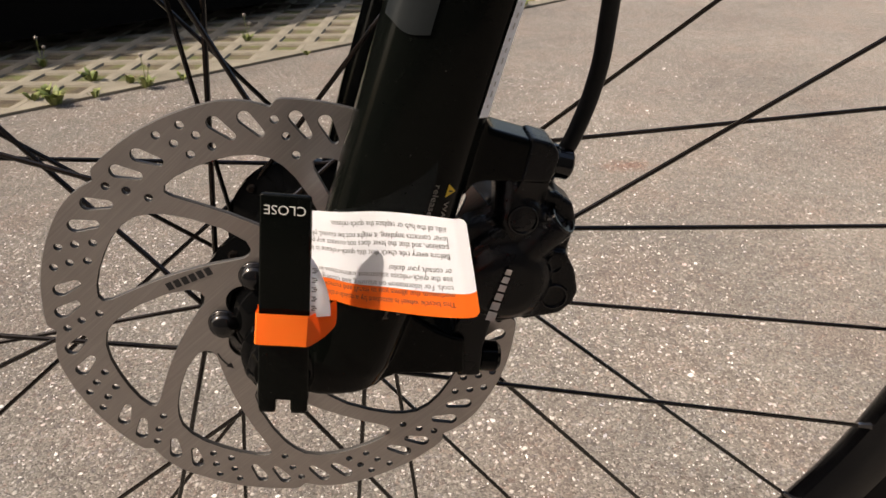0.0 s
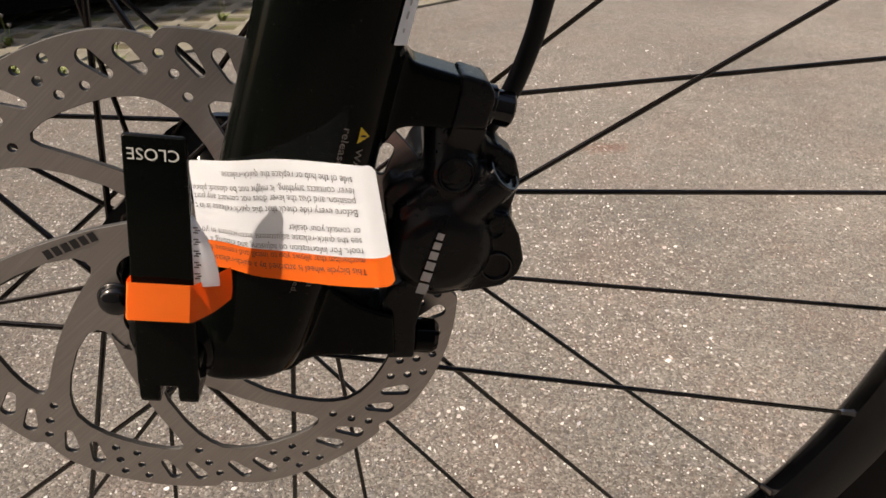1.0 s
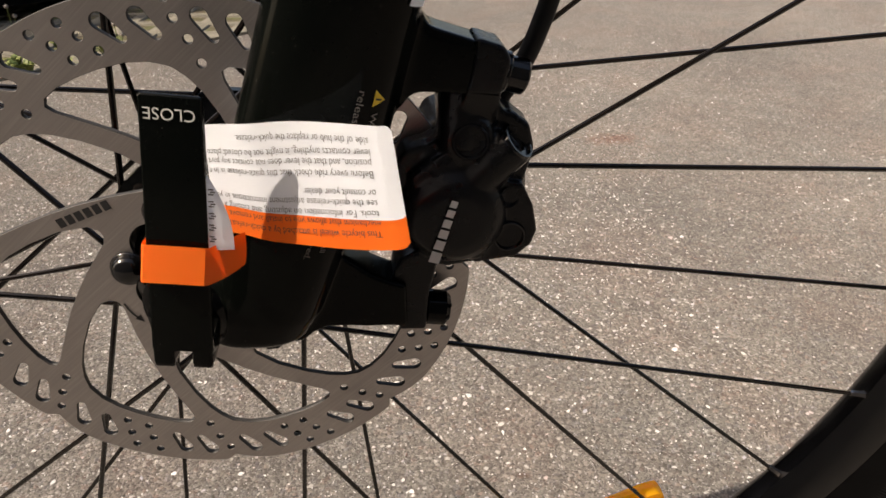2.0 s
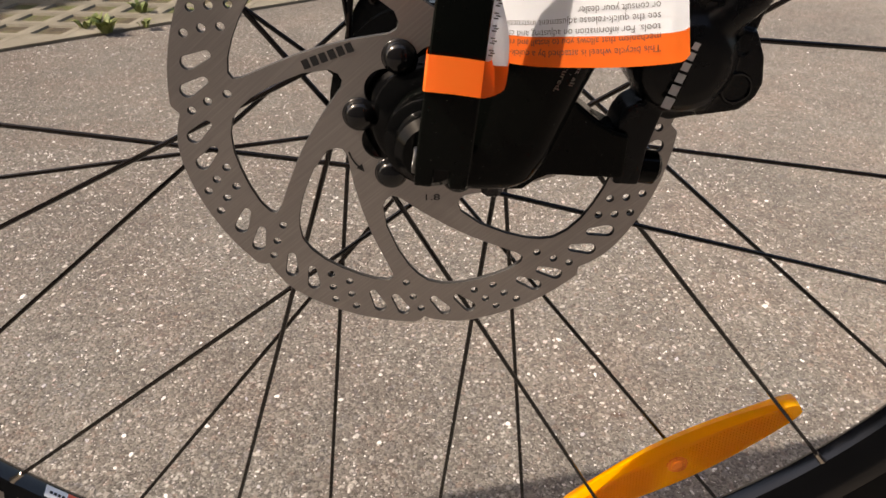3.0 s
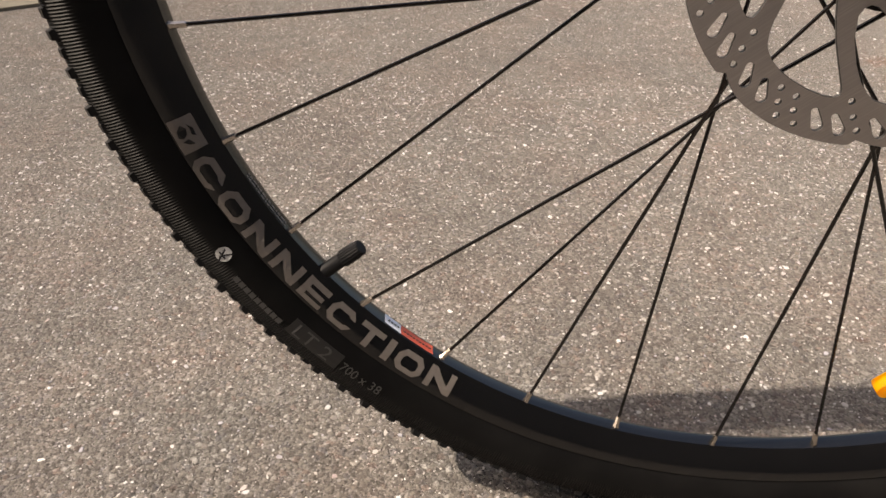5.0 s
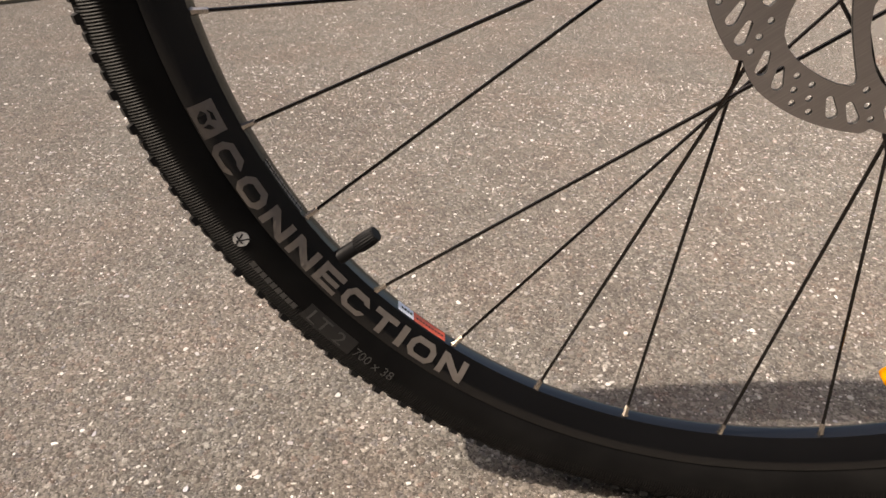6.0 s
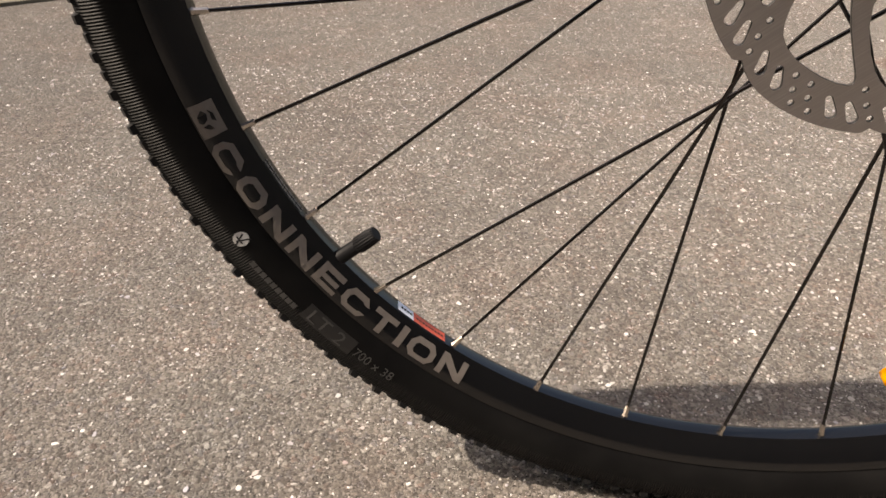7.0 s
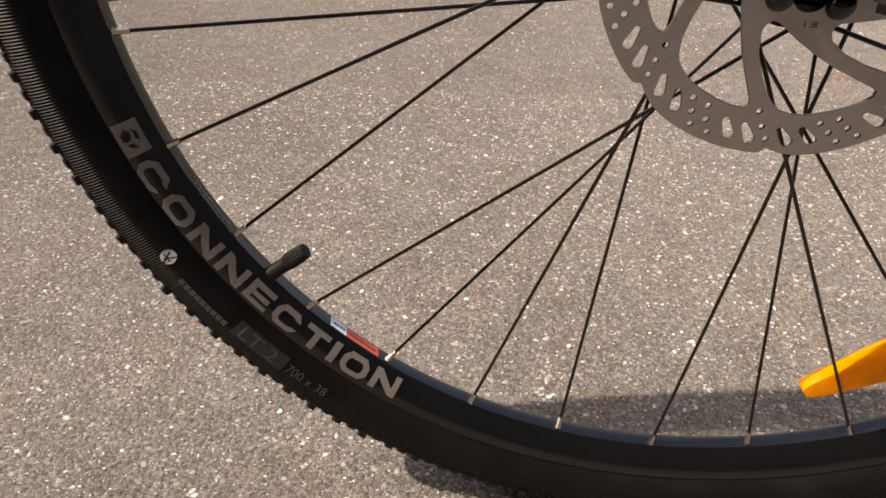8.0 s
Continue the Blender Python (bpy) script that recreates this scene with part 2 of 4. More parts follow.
def tube(bm, points, r, seg=10):
    pts = [Vector(p) for p in points]
    rings = []
    for i, p in enumerate(pts):
        d, u, v = basis(pts[min(i + 1, len(pts) - 1)] - pts[max(i - 1, 0)])
        rings.append([p + (u * math.cos(2 * math.pi * k / seg) + v * math.sin(2 * math.pi * k / seg)) * r for k in range(seg)])
    return loft(bm, rings)


def block(bm, centre, size, bevel=0.001, turn=(0, 0, 0), taper=1.0):
    """A bevelled box; taper narrows its top end along z."""
    tmp = bmesh.new()
    bmesh.ops.create_cube(tmp, size=1)
    for v in tmp.verts:
        f = taper if v.co.z > 0 else 1.0
        v.co = Vector((v.co.x * size[0] * f, v.co.y * size[1] * f, v.co.z * size[2]))
    if bevel:
        bmesh.ops.bevel(tmp, geom=tmp.edges[:], offset=bevel, segments=3, affect="EDGES", profile=0.6)
    bmesh.ops.transform(tmp, matrix=pose(*centre, *turn), verts=tmp.verts)
    add(bm, tmp)
    return bm


def hull(bm, points, bevel=0.001, seg=3):
    tmp = bmesh.new()
    for p in points:
        tmp.verts.new(p)
    bmesh.ops.convex_hull(tmp, input=tmp.verts)
    bmesh.ops.dissolve_limit(tmp, angle_limit=0.05, verts=tmp.verts, edges=tmp.edges)
    if bevel:
        bmesh.ops.bevel(tmp, geom=tmp.edges[:], offset=bevel, segments=seg, affect="EDGES", profile=0.6)
    add(bm, tmp)
    return bm


def plate(bm, outline, y0, y1, bevel=0.001):
    """A plate in the xz plane from an outline, between two depths."""
    tmp = bmesh.new()
    loft(tmp, [[(x, y0, z) for x, z in outline], [(x, y1, z) for x, z in outline]])
    if bevel:
        bmesh.ops.recalc_face_normals(tmp, faces=tmp.faces)
        bmesh.ops.bevel(tmp, geom=[e for e in tmp.edges if e.calc_face_angle(0) > 0.4], offset=bevel, segments=3, affect="EDGES", profile=0.6)
    add(bm, tmp)
    return bm


def add(bm, tmp):
    me = bpy.data.meshes.new("piece")
    tmp.to_mesh(me)
    tmp.free()
    bm.from_mesh(me)
    bpy.data.meshes.remove(me)


def cast(ob, size, rounds):
    """Melts the pieces of a mesh into one casting with filleted joints."""
    m = ob.modifiers.new("melt", "REMESH")
    m.mode, m.voxel_size, m.use_smooth_shade = "VOXEL", size, True
    m = ob.modifiers.new("fillet", "SMOOTH")
    m.factor, m.iterations = 0.5, rounds
    return ob


def revolve(profile, seg, closed=True):
    """Sweeps (radius, y) points round the axle."""
    bm = bmesh.new()
    rings = []
    for i in range(seg):
        a = 2 * math.pi * i / seg
        rings.append([bm.verts.new((r * math.cos(a), y, r * math.sin(a))) for r, y in profile])
    n = len(profile)
    for i in range(seg):
        a, b = rings[i], rings[(i + 1) % seg]
        for j in range(n if closed else n - 1):
            bm.faces.new((a[j], a[(j + 1) % n], b[(j + 1) % n], b[j]))
    return bm


def letters(text, height, width=None, spacing=1.0, thin=0.0):
    """The outline of words as flat faces: a bmesh in x, y with the given cap height and width."""
    cu = bpy.data.curves.new("text", "FONT")
    cu.body, cu.size, cu.resolution_u, cu.space_character = text, 1.0, 3, spacing
    cu.offset = -thin
    ob = new("text", cu)
    me = bpy.data.meshes.new_from_object(ob.evaluated_get(bpy.context.evaluated_depsgraph_get()))
    bpy.data.objects.remove(ob)
    bpy.data.curves.remove(cu)
    bm = bmesh.new()
    bm.from_mesh(me)
    bpy.data.meshes.remove(me)
    xs = [v.co.x for v in bm.verts]
    x0, x1 = min(xs), max(xs)
    sy = height / 0.69
    sx = width / (x1 - x0) if width else sy
    for v in bm.verts:
        v.co = Vector(((v.co.x - x0) * sx, v.co.y * sy, 0))
    return bm


def bars(widths, height, gap):
    """Plain bars that stand for a word."""
    bm, x = bmesh.new(), 0.0
    for w in widths:
        vs = [bm.verts.new(p) for p in ((x, 0, 0), (x + w, 0, 0), (x + w, height, 0), (x, height, 0))]
        bm.faces.new(vs)
        x += w + gap
    return bm


def mapped(bm, fn):
    for v in bm.verts:
        v.co = Vector(fn(v.co.x, v.co.y))
    return bm


def thing(name, label, category, at=(0, 0, 0), group=""):
    ob = new(name)
    ob.location = at
    return tagged(ob, label, category, group)


# ---- ground ----
def ground():
    bm = bmesh.new()
    bmesh.ops.create_grid(bm, x_segments=2, y_segments=2, size=80)
    ob = part("ground", bm, ASPHALT, None, smooth=False)
    tagged(ob, "worn grey-brown asphalt with pale stone chips", "ground", kind="structure")
    rng = np.random.default_rng(4)
    verts, faces = [], []
    for i in range(39000):
        x, y = (rng.uniform(-0.72, 0.42), rng.uniform(-0.12, 0.75)) if i < 17000 else (rng.uniform(-1.1, 0.9), rng.uniform(-0.25, 1.6)) if i < 29000 else (rng.uniform(-1.1, 0.5), rng.uniform(0.35, 1.5))
        if (x + 0.355) * -0.602 + (y - 1.69) * 0.798 > -0.02:
            continue
        s = 0.00055 + 0.0009 * rng.random() ** 1.6 + (0.0005 + 0.0016 * rng.random() if rng.random() < 0.10 else 0) + (0.0035 * rng.random() if rng.random() < 0.006 else 0)
        s *= 1.0 + 0.35 * max(0.0, y - 0.2)
        n = 6
        a0, st = rng.uniform(0, 6.3), rng.uniform(0.38, 1.0)
        b = len(verts)
        ring = [(math.cos(2 * math.pi * j / n) * s * rng.uniform(0.6, 1.3), math.sin(2 * math.pi * j / n) * s * st * rng.uniform(0.6, 1.3)) for j in range(n)]
        ca, sa = math.cos(a0), math.sin(a0)
        tx, ty = rng.uniform(-0.25, 0.25, 2)
        h = min(s, 0.0016) * rng.uniform(0.1, 0.4)
        for f, z in ((1.0, -0.0003), (0.82, h)):
            for u, w in ring:
                verts.append((x + f * (u * ca - w * sa), y + f * (u * sa + w * ca), z + (tx * u + ty * w) * (z > 0)))
        for j in range(n):
            faces.append((b + j, b + (j + 1) % n, b + n + (j + 1) % n, b + n + j))
        faces.append(tuple(b + n + j for j in range(n)))
    me = bpy.data.meshes.new("stone_chips")
    me.from_pydata(verts, [], faces)
    me.materials.append(CHIPS)
    tagged(new("stone_chips", me), "pale stone chips bedded in the asphalt", "stones", kind="stuff")


ground()

# ---- bicycle ----
bike = thing("bicycle", "front end of a black bicycle with disc brake and amber reflector", "bicycle")
HERE = (0, 0, AX)
NIP0, STEP, R_NIP = 190.6, 11.25, 0.299

# tyre: half profile from the bead over the crown, then mirrored
TYRE_HALF = [(0.3150, 0.0100), (0.3185, 0.0138), (0.3220, 0.0165), (0.3265, 0.0186), (0.3310, 0.0198), (0.3360, 0.0202), (0.3405, 0.0196), (0.3440, 0.0180), (0.3470, 0.0150), (0.3486, 0.0100), (0.3492, 0.0050), (0.3494, 0.0)]


def tyre_y(r):
    """Half width of the tyre at a radius of its sidewall."""
    for (r0, y0), (r1, y1) in zip(TYRE_HALF, TYRE_HALF[1:]):
        if r0 <= r <= r1:
            return y0 + (y1 - y0) * (r - r0) / (r1 - r0)
    return 0.012


# small sideways offsets of spoke heads in their flange holes
HEAD_SLIP = {11: 0.0012, 12: 0.0012, 13: 0.0018, 16: 0.0010, 18: -0.0010}


def build_wheel():
    prof = [(r, -y) for r, y in TYRE_HALF] + [(r, y) for r, y in TYRE_HALF[-2::-1]] + [(0.3165, 0.008), (0.3165, -0.008)]
    tyre = part("tyre", revolve(prof, 288), SIDEWALL, bike, "black rubber tyre with ribbed sidewall", at=HERE)
    # tread: side knobs and small centre knobs
    rng = random.Random(3)
    bm = bmesh.new()
    for i in range(236):
        for row, (r, y, w, t, h) in enumerate(((0.3450, -0.0174, 0.0056, 0.0048, 0.0014), (0.3450, 0.0174, 0.0056, 0.0048, 0.0014), (0.3484, -0.0095, 0.0050, 0.0044, 0.0012), (0.3484, 0.0095, 0.0050, 0.0044, 0.0012), (0.3493, 0.0, 0.0046, 0.0066, 0.0012))):
            a = 2 * math.pi * (i + (0.5 if row % 2 else 0) + rng.uniform(-0.05, 0.05)) / 236
            lean = math.atan2(-y, 0.0155) if row < 2 else math.atan2(-y, 0.04)
            tall = h * rng.uniform(0.7, 1.25) * (1.0 if row > 1 else (1.55, 0.35, 1.2, 0.6)[i % 4])
            m = Matrix.Rotation(-a, 4, "Y") @ Matrix.Translation((r, y, 0)) @ Matrix.Rotation(-lean, 4, "Z")
            c = [bm.verts.new(m @ Vector((x, yy * f, z * f))) for x, f in ((-0.001, 1.15), (tall, 0.85)) for yy, z in ((-w / 2, -t / 2), (w / 2, -t / 2), (w / 2, t / 2), (-w / 2, t / 2))]
            for q in ((4, 5, 6, 7), (0, 1, 5, 4), (1, 2, 6, 5), (2, 3, 7, 6), (3, 0, 4, 7)):
                bm.faces.new([c[j] for j in q])
    tagged(part("tread", bm, RUBBER, tyre, "rows of small rubber tread knobs", smooth=False), kind="stuff")

    def on_tyre(a0, r0):
        return lambda u, v: ((r0 - v) * math.cos(radians(a0) + u / r0), -tyre_y(r0 - v) - 0.0005, (r0 - v) * math.sin(radians(a0) + u / r0))

    bm = bmesh.new()
    for i in range(26):
        for j in range(6):
            a, b = [radians(220.2 + 6.4 * k / 26) for k in (i, i + 1)]
            r0, r1 = 0.3238 + 0.0017 * j, 0.3238 + 0.0017 * (j + 1)
            bm.faces.new([bm.verts.new((r * math.cos(q), -tyre_y(r) - 0.0002, r * math.sin(q))) for q, r in ((a, r0), (b, r0), (b, r1), (a, r1))])
    part("moulded_panel", bm, PANEL_GREY, tyre, "slightly raised grey panel", smooth=False)
    part("size_print", mapped(letters("700 x 38", 0.0056, 0.0285), on_tyre(226.9, 0.3318)), MOULD_GREY, tyre, "tyre size 700 x 38 in grey", smooth=False)
    part("model_print", mapped(letters("LT 2", 0.0076, 0.026), on_tyre(220.9, 0.3325)), MOULD_GREY, tyre, "letters LT 2 outlined on the sidewall", smooth=False)
    part("maker_print", mapped(bars([0.0034] * 9, 0.0034, 0.0007), on_tyre(213.2, 0.3335)), MOULD_GREY, tyre, smooth=False)
    dot = bmesh.new()
    bmesh.ops.create_circle(dot, cap_ends=True, segments=20, radius=0.0042)
    part("round_badge", mapped(dot, on_tyre(210.8, 0.3278)), PRINT_WHITE, tyre, "small round white badge", smooth=False)
    for lean, at_u, wide in ((-0.5, -0.0003, 0.0011), (0.5, 0.0012, 0.0009)):
        part("badge_stroke", mapped(bars([wide], 0.0066, 0), lambda u, v: Vector(on_tyre(210.8, 0.3278)(at_u + u - wide / 2 + lean * (v - 0.0033), v - 0.0033 + 0.0016 * lean)) + Vector((0, -0.0002, 0))), PRINT_DARK, tyre, smooth=False)
    part("badge_stroke", mapped(bars([0.0052], 0.0009, 0), lambda u, v: Vector(on_tyre(210.8, 0.3278)(u - 0.0026, v - 0.0014 + 30 * (u - 0.0026) ** 2)) + Vector((0, -0.0002, 0))), PRINT_DARK, tyre, smooth=False)

    # rim: rounded box section, inner face towards the hub
    near = [(0.2993, 0.0), (0.2994, -0.0026), (0.3003, -0.0034), (0.3040, -0.0068), (0.3090, -0.0108), (0.3130, -0.0126), (0.3164, -0.0130), (0.3172, -0.0122), (0.3180, -0.0116), (0.3196, -0.0116), (0.3200, -0.0104), (0.3130, -0.0098)]
    far = [(0.3130, 0.0098), (0.3200, 0.0104), (0.3198, 0.0118), (0.3150, 0.0128), (0.3060, 0.0112), (0.3015, 0.0086), (0.2999, 0.0064), (0.2993, 0.0045)]
    prof = near + far

    def rim_y(r):
        for (r0, y0), (r1, y1) in zip(near[1:], near[2:7]):
            if r0 <= r <= r1:
                return y0 + (y1 - y0) * (r - r0) / (r1 - r0)
        return -0.0130
    rim = part("rim", revolve(prof, 256), RIM_BLACK, bike, "black anodised alloy rim with grey lettering", at=HERE)

    def on_rim(a0, r0):
        return lambda u, v: ((r0 - v) * math.cos(radians(a0) + u / r0) * 0.9993, rim_y(r0 - v) - 0.0005, (r0 - v) * math.sin(radians(a0) + u / r0) * 0.9993)

    def fine(bm):
        bmesh.ops.subdivide_edges(bm, edges=bm.edges[:], cuts=7, use_grid_fill=True)
        return bm

    # wide letters with cut corners, in a box one high
    k, t, e = 0.2, 0.25, 0.3
    o_out = [(k, 0), (1 - k, 0), (1, e), (1, 1 - e), (1 - k, 1), (k, 1), (0, 1 - e), (0, e)]
    o_in = [(k + 0.1, t), (0.9 - k, t), (1 - t * 0.85, e + 0.08), (1 - t * 0.85, 0.92 - e), (0.9 - k, 1 - t), (k + 0.1, 1 - t), (t * 0.85, 0.92 - e), (t * 0.85, e + 0.08)]
    c_out, c_in = [(1, 0.33), (1, e), (1 - k, 0), (k, 0), (0, e), (0, 1 - e), (k, 1), (1 - k, 1), (1, 1 - e), (1, 0.67)], [(1 - t * 0.85, 0.33), (1 - t * 0.85, 0.32), (0.9 - k, t), (k + 0.1, t), (t * 0.85, e + 0.08), (t * 0.85, 0.92 - e), (k + 0.1, 1 - t), (0.9 - k, 1 - t), (1 - t * 0.85, 0.68), (1 - t * 0.85, 0.67)]
    box = lambda x0, y0, x1, y1: [[(x0, y0), (x1, y0), (x1, y1), (x0, y1)]]
    ring = lambda a, b, closed: [[a[i], a[(i + 1) % len(a)], b[(i + 1) % len(a)], b[i]] for i in range(len(a) - (0 if closed else 1))]
    glyphs = {"C": (1.0, ring(c_out, c_in, False)), "O": (1.05, ring(o_out, o_in, True)),
              "N": (1.02, box(0, 0, 0.22, 1) + box(0.78, 0, 1, 1) + [[(0.22, 1), (0.22, 0.6), (0.78, 0.0), (0.78, 0.4)]]),
              "E": (0.95, box(0, 0, 0.24, 1) + box(0.24, 0, 1, 0.24) + box(0.24, 0.39, 0.92, 0.61) + box(0.24, 0.76, 1, 1)),
              "T": (0.95, box(0, 0.76, 1, 1) + box(0.38, 0, 0.62, 0.76)), "I": (0.26, box(0, 0, 1, 1))}
    word = "CONNECTION"
    unit = 36.2 / (sum(glyphs[c][0] for c in word) + 0.2 * 9)
    a = 202.0
    for c in word:
        w, polys = glyphs[c]
        bm = bmesh.new()
        for poly in polys:
            bm.faces.new([bm.verts.new((x, y, 0)) for x, y in poly])
        bmesh.ops.remove_doubles(bm, verts=bm.verts[:], dist=1e-5)
        bmesh.ops.subdivide_edges(bm, edges=bm.edges[:], cuts=2, use_grid_fill=True)
        base = 0.3160 - 0.0036 * (a - 202) / 36
        part("rim_letter", mapped(bm, lambda u, v: on_rim(a + u * w * unit, base)(0, v * 0.0108)), PRINT_GREY, rim, "grey letter " + c, smooth=False)
        a += (w + 0.2) * unit
    part("rim_badge", mapped(fine(bars([0.0178], 0.0112, 0)), on_rim(198.0, 0.3155)), PRINT_GREY, rim, "square grey badge", smooth=False)
    for pts in ([(0.0035, 0.0052), (0.0060, 0.0026), (0.0092, 0.0022), (0.0104, 0.0040), (0.0090, 0.0062), (0.0060, 0.0070)], [(0.0040, 0.0076), (0.0066, 0.0082), (0.0098, 0.0078), (0.0112, 0.0092), (0.0070, 0.0094)], [(0.0118, 0.0030), (0.0140, 0.0052), (0.0146, 0.0074), (0.0126, 0.0066), (0.0112, 0.0058)]):
        bm = bmesh.new()
        bm.faces.new([bm.verts.new((x, y, 0)) for x, y in pts])
        part("badge_mark", mapped(bm, lambda u, v: Vector(on_rim(198.0, 0.3155)(u, v)) + Vector((0, -0.0003, 0))), RIM_BLACK, rim, smooth=False)

    def inner(a0):
        return lambda u, v: (0.29905 * math.cos(radians(a0) + u / 0.299), -0.0018 + v, 0.29905 * math.sin(radians(a0) + u / 0.299))

    def strip(length, width, n=10):
        bm = bmesh.new()
        a = [(bm.verts.new((length * i / n + width * 0.2, 0, 0)), bm.verts.new((length * i / n, width, 0))) for i in range(n + 1)]
        for p, q in zip(a, a[1:]):
            bm.faces.new((p[0], q[0], q[1], p[1]))
        return bm

    part("white_sticker", mapped(strip(0.012, 0.0066), inner(227.3)), PAPER, rim, "small white sticker", smooth=False)
    part("red_sticker", mapped(strip(0.0235, 0.0066), inner(229.6)), RED, rim, "small orange-red sticker", smooth=False)
    part("sticker_print", mapped(bars([0.0016] * 4, 0.0016, 0.0006), lambda u, v: Vector(inner(227.9)(u, v + 0.0025)) * 0.9993), PRINT_DARK, rim, smooth=False)
    part("sticker_print", mapped(bars([0.0017] * 9, 0.0012, 0.0006), lambda u, v: Vector(inner(230.1)(u, v + 0.0025)) * 0.9993), PRINT_DARK, rim, smooth=False)
    rows = bmesh.new()
    for j in range(2):
        t = bars([0.0011 + 0.001 * ((i * 7 + j * 3) % 3) for i in range(13)], 0.0012, 0.0006)
        for v in t.verts:
            v.co.y += 0.0024 * j
        add(rows, t)
    part("serial_print", mapped(rows, lambda u, v: Vector(inner(205.8)(u, v)) * 0.9995), PRINT_GREY, rim, "two rows of tiny grey print", smooth=False)

    # hub
    hub = part("hub", turned(bmesh.new(), (0, -0.046, 0), (0, 1, 0), [(-0.005, 0.0125), (-0.004, 0.0150), (0.0, 0.019), (0.0042, 0.0240), (0.010, 0.0250), (0.0135, 0.0325), (0.0175, 0.0325), (0.021, 0.0215), (0.042, 0.0170), (0.066, 0.0215), (0.0705, 0.0325), (0.0745, 0.0325), (0.079, 0.019), (0.094, 0.011), (0.096, 0.009)], 40), HUB_BLACK, bike, "black disc hub", at=HERE)
    for r, y, thick in ((0.0178, -0.0466, 0.0006),):
        ring_pts = [Vector((r * math.cos(2 * math.pi * i / 64), y, r * math.sin(2 * math.pi * i / 64))) for i in range(65)]
        part("hub_ring", tube(bmesh.new(), ring_pts, thick, 10), BOLT_BLACK, hub, "polished black ring on the hub end")
    # spokes, three-cross, and nipples
    nipple = bmesh.new()
    turned(nipple, (0, 0, 0), (1, 0, 0), [(-0.002, 0.0023), (0.0012, 0.0023), (0.0024, 0.0017), (0.0085, 0.0016), (0.0092, 0.0011)], 6)
    nip_me = None
    for k in range(32):
        a = radians(NIP0 + STEP * k)
        side = -1 if k % 2 else 1
        y = 0.0008 * side
        rf, yf = (0.0280, -0.0300) if side < 0 else (0.0290, 0.0270)
        lead = (1 if (k // 2) % 2 else -1) * -side
        b = a + lead * radians(73.0 if side < 0 else 76.4)
        p0 = Vector((rf * math.cos(b), yf + (0.0022 if (k // 2) % 2 else -0.0022), rf * math.sin(b)))
        p1 = Vector((R_NIP * math.cos(a), y, R_NIP * math.sin(a)))
        p0 += Vector((p0.z - p1.z, 0, p1.x - p0.x)).normalized() * HEAD_SLIP.get(k, 0.0)
        d = (p1 - p0).normalized()
        bm = bmesh.new()
        rod(bm, p0 - d * 0.002, p1 - d * 0.004, 0.00098, 8)
        turned(bm, p0 - Vector((0, 0.003, 0)), (0, 1, 0), [(0, 0.0012), (0.0006, 0.0021), (0.006, 0.0012)], 8)
        part("spoke", bm, SPOKE_BLACK, hub)
        q = Vector((1, 0, 0)).rotation_difference(-d).to_matrix().to_4x4()
        m = Matrix.Translation(p1 + d * 0.0015) @ q
        if nip_me is None:
            ob = part("spoke_nipple", nipple, CHROME, rim)
            ob.matrix_basis = m
            nip_me = ob.data
        else:
            shared("spoke_nipple", nip_me, rim, m)
    # valve with its cap
    va = radians(218.8)
    c = Vector((math.cos(va), 0, math.sin(va)))
    bm = turned(bmesh.new(), c * 0.3, -c, [(0, 0.0045), (0.001, 0.0042), (0.0135, 0.0041), (0.014, 0.0036)], 20)
    valve = part("valve_stem", bm, PLASTIC, rim, "black valve stem")
    bm = bmesh.new()
    d, u, v = basis(-c)
    rings = []
    for s, r in ((0.0135, 0.0044), (0.014, 0.0047), (0.0225, 0.0047), (0.024, 0.0043), (0.0265, 0.0043), (0.0272, 0.0037)):
        rings.append([c * 0.3 + d * s + (u * math.cos(2 * math.pi * i / 40) + v * math.sin(2 * math.pi * i / 40)) * (r + (0.00025 if i % 2 else -0.0001)) for i in range(40)])
    part("valve_cap", loft(bm, rings), PLASTIC, valve, "knurled black dust cap")
    # spoke reflector
    bm = bmesh.new()
    p0, p1 = Vector((0.0735, 0, -0.2455)), Vector((0.1845, 0, -0.1705))
    d = (p1 - p0).normalized()
    w = Vector((d.z, 0, -d.x))
    rings = []
    for i in range(25):
        t = 0.5 - 0.5 * math.cos(math.pi * i / 24)
        half = (0.0055 + 0.0097 * math.sin(math.pi * t)) * (0.3 + 0.7 * math.sqrt(1 - abs(2 * t - 1) ** 20))
        mid = p0.lerp(p1, t)
        thick = 0.0042 if 0 < i < 24 else 0.003
        rings.append([mid + w * (half * a) + Vector((0, thick * b - 0.001, 0)) for a, b in ((-1, -0.3), (-0.72, -1), (0.86, -1), (1, -0.6), (1, 0.6), (0.86, 1), (-0.72, 1), (-1, 0.3))])
    loft(bm, rings)
    refl = part("spoke_reflector", bm, AMBER, bike, "amber plastic reflector clipped between the spokes", at=HERE)
    bm = bmesh.new()
    long, n = (p1 - p0).length, 66
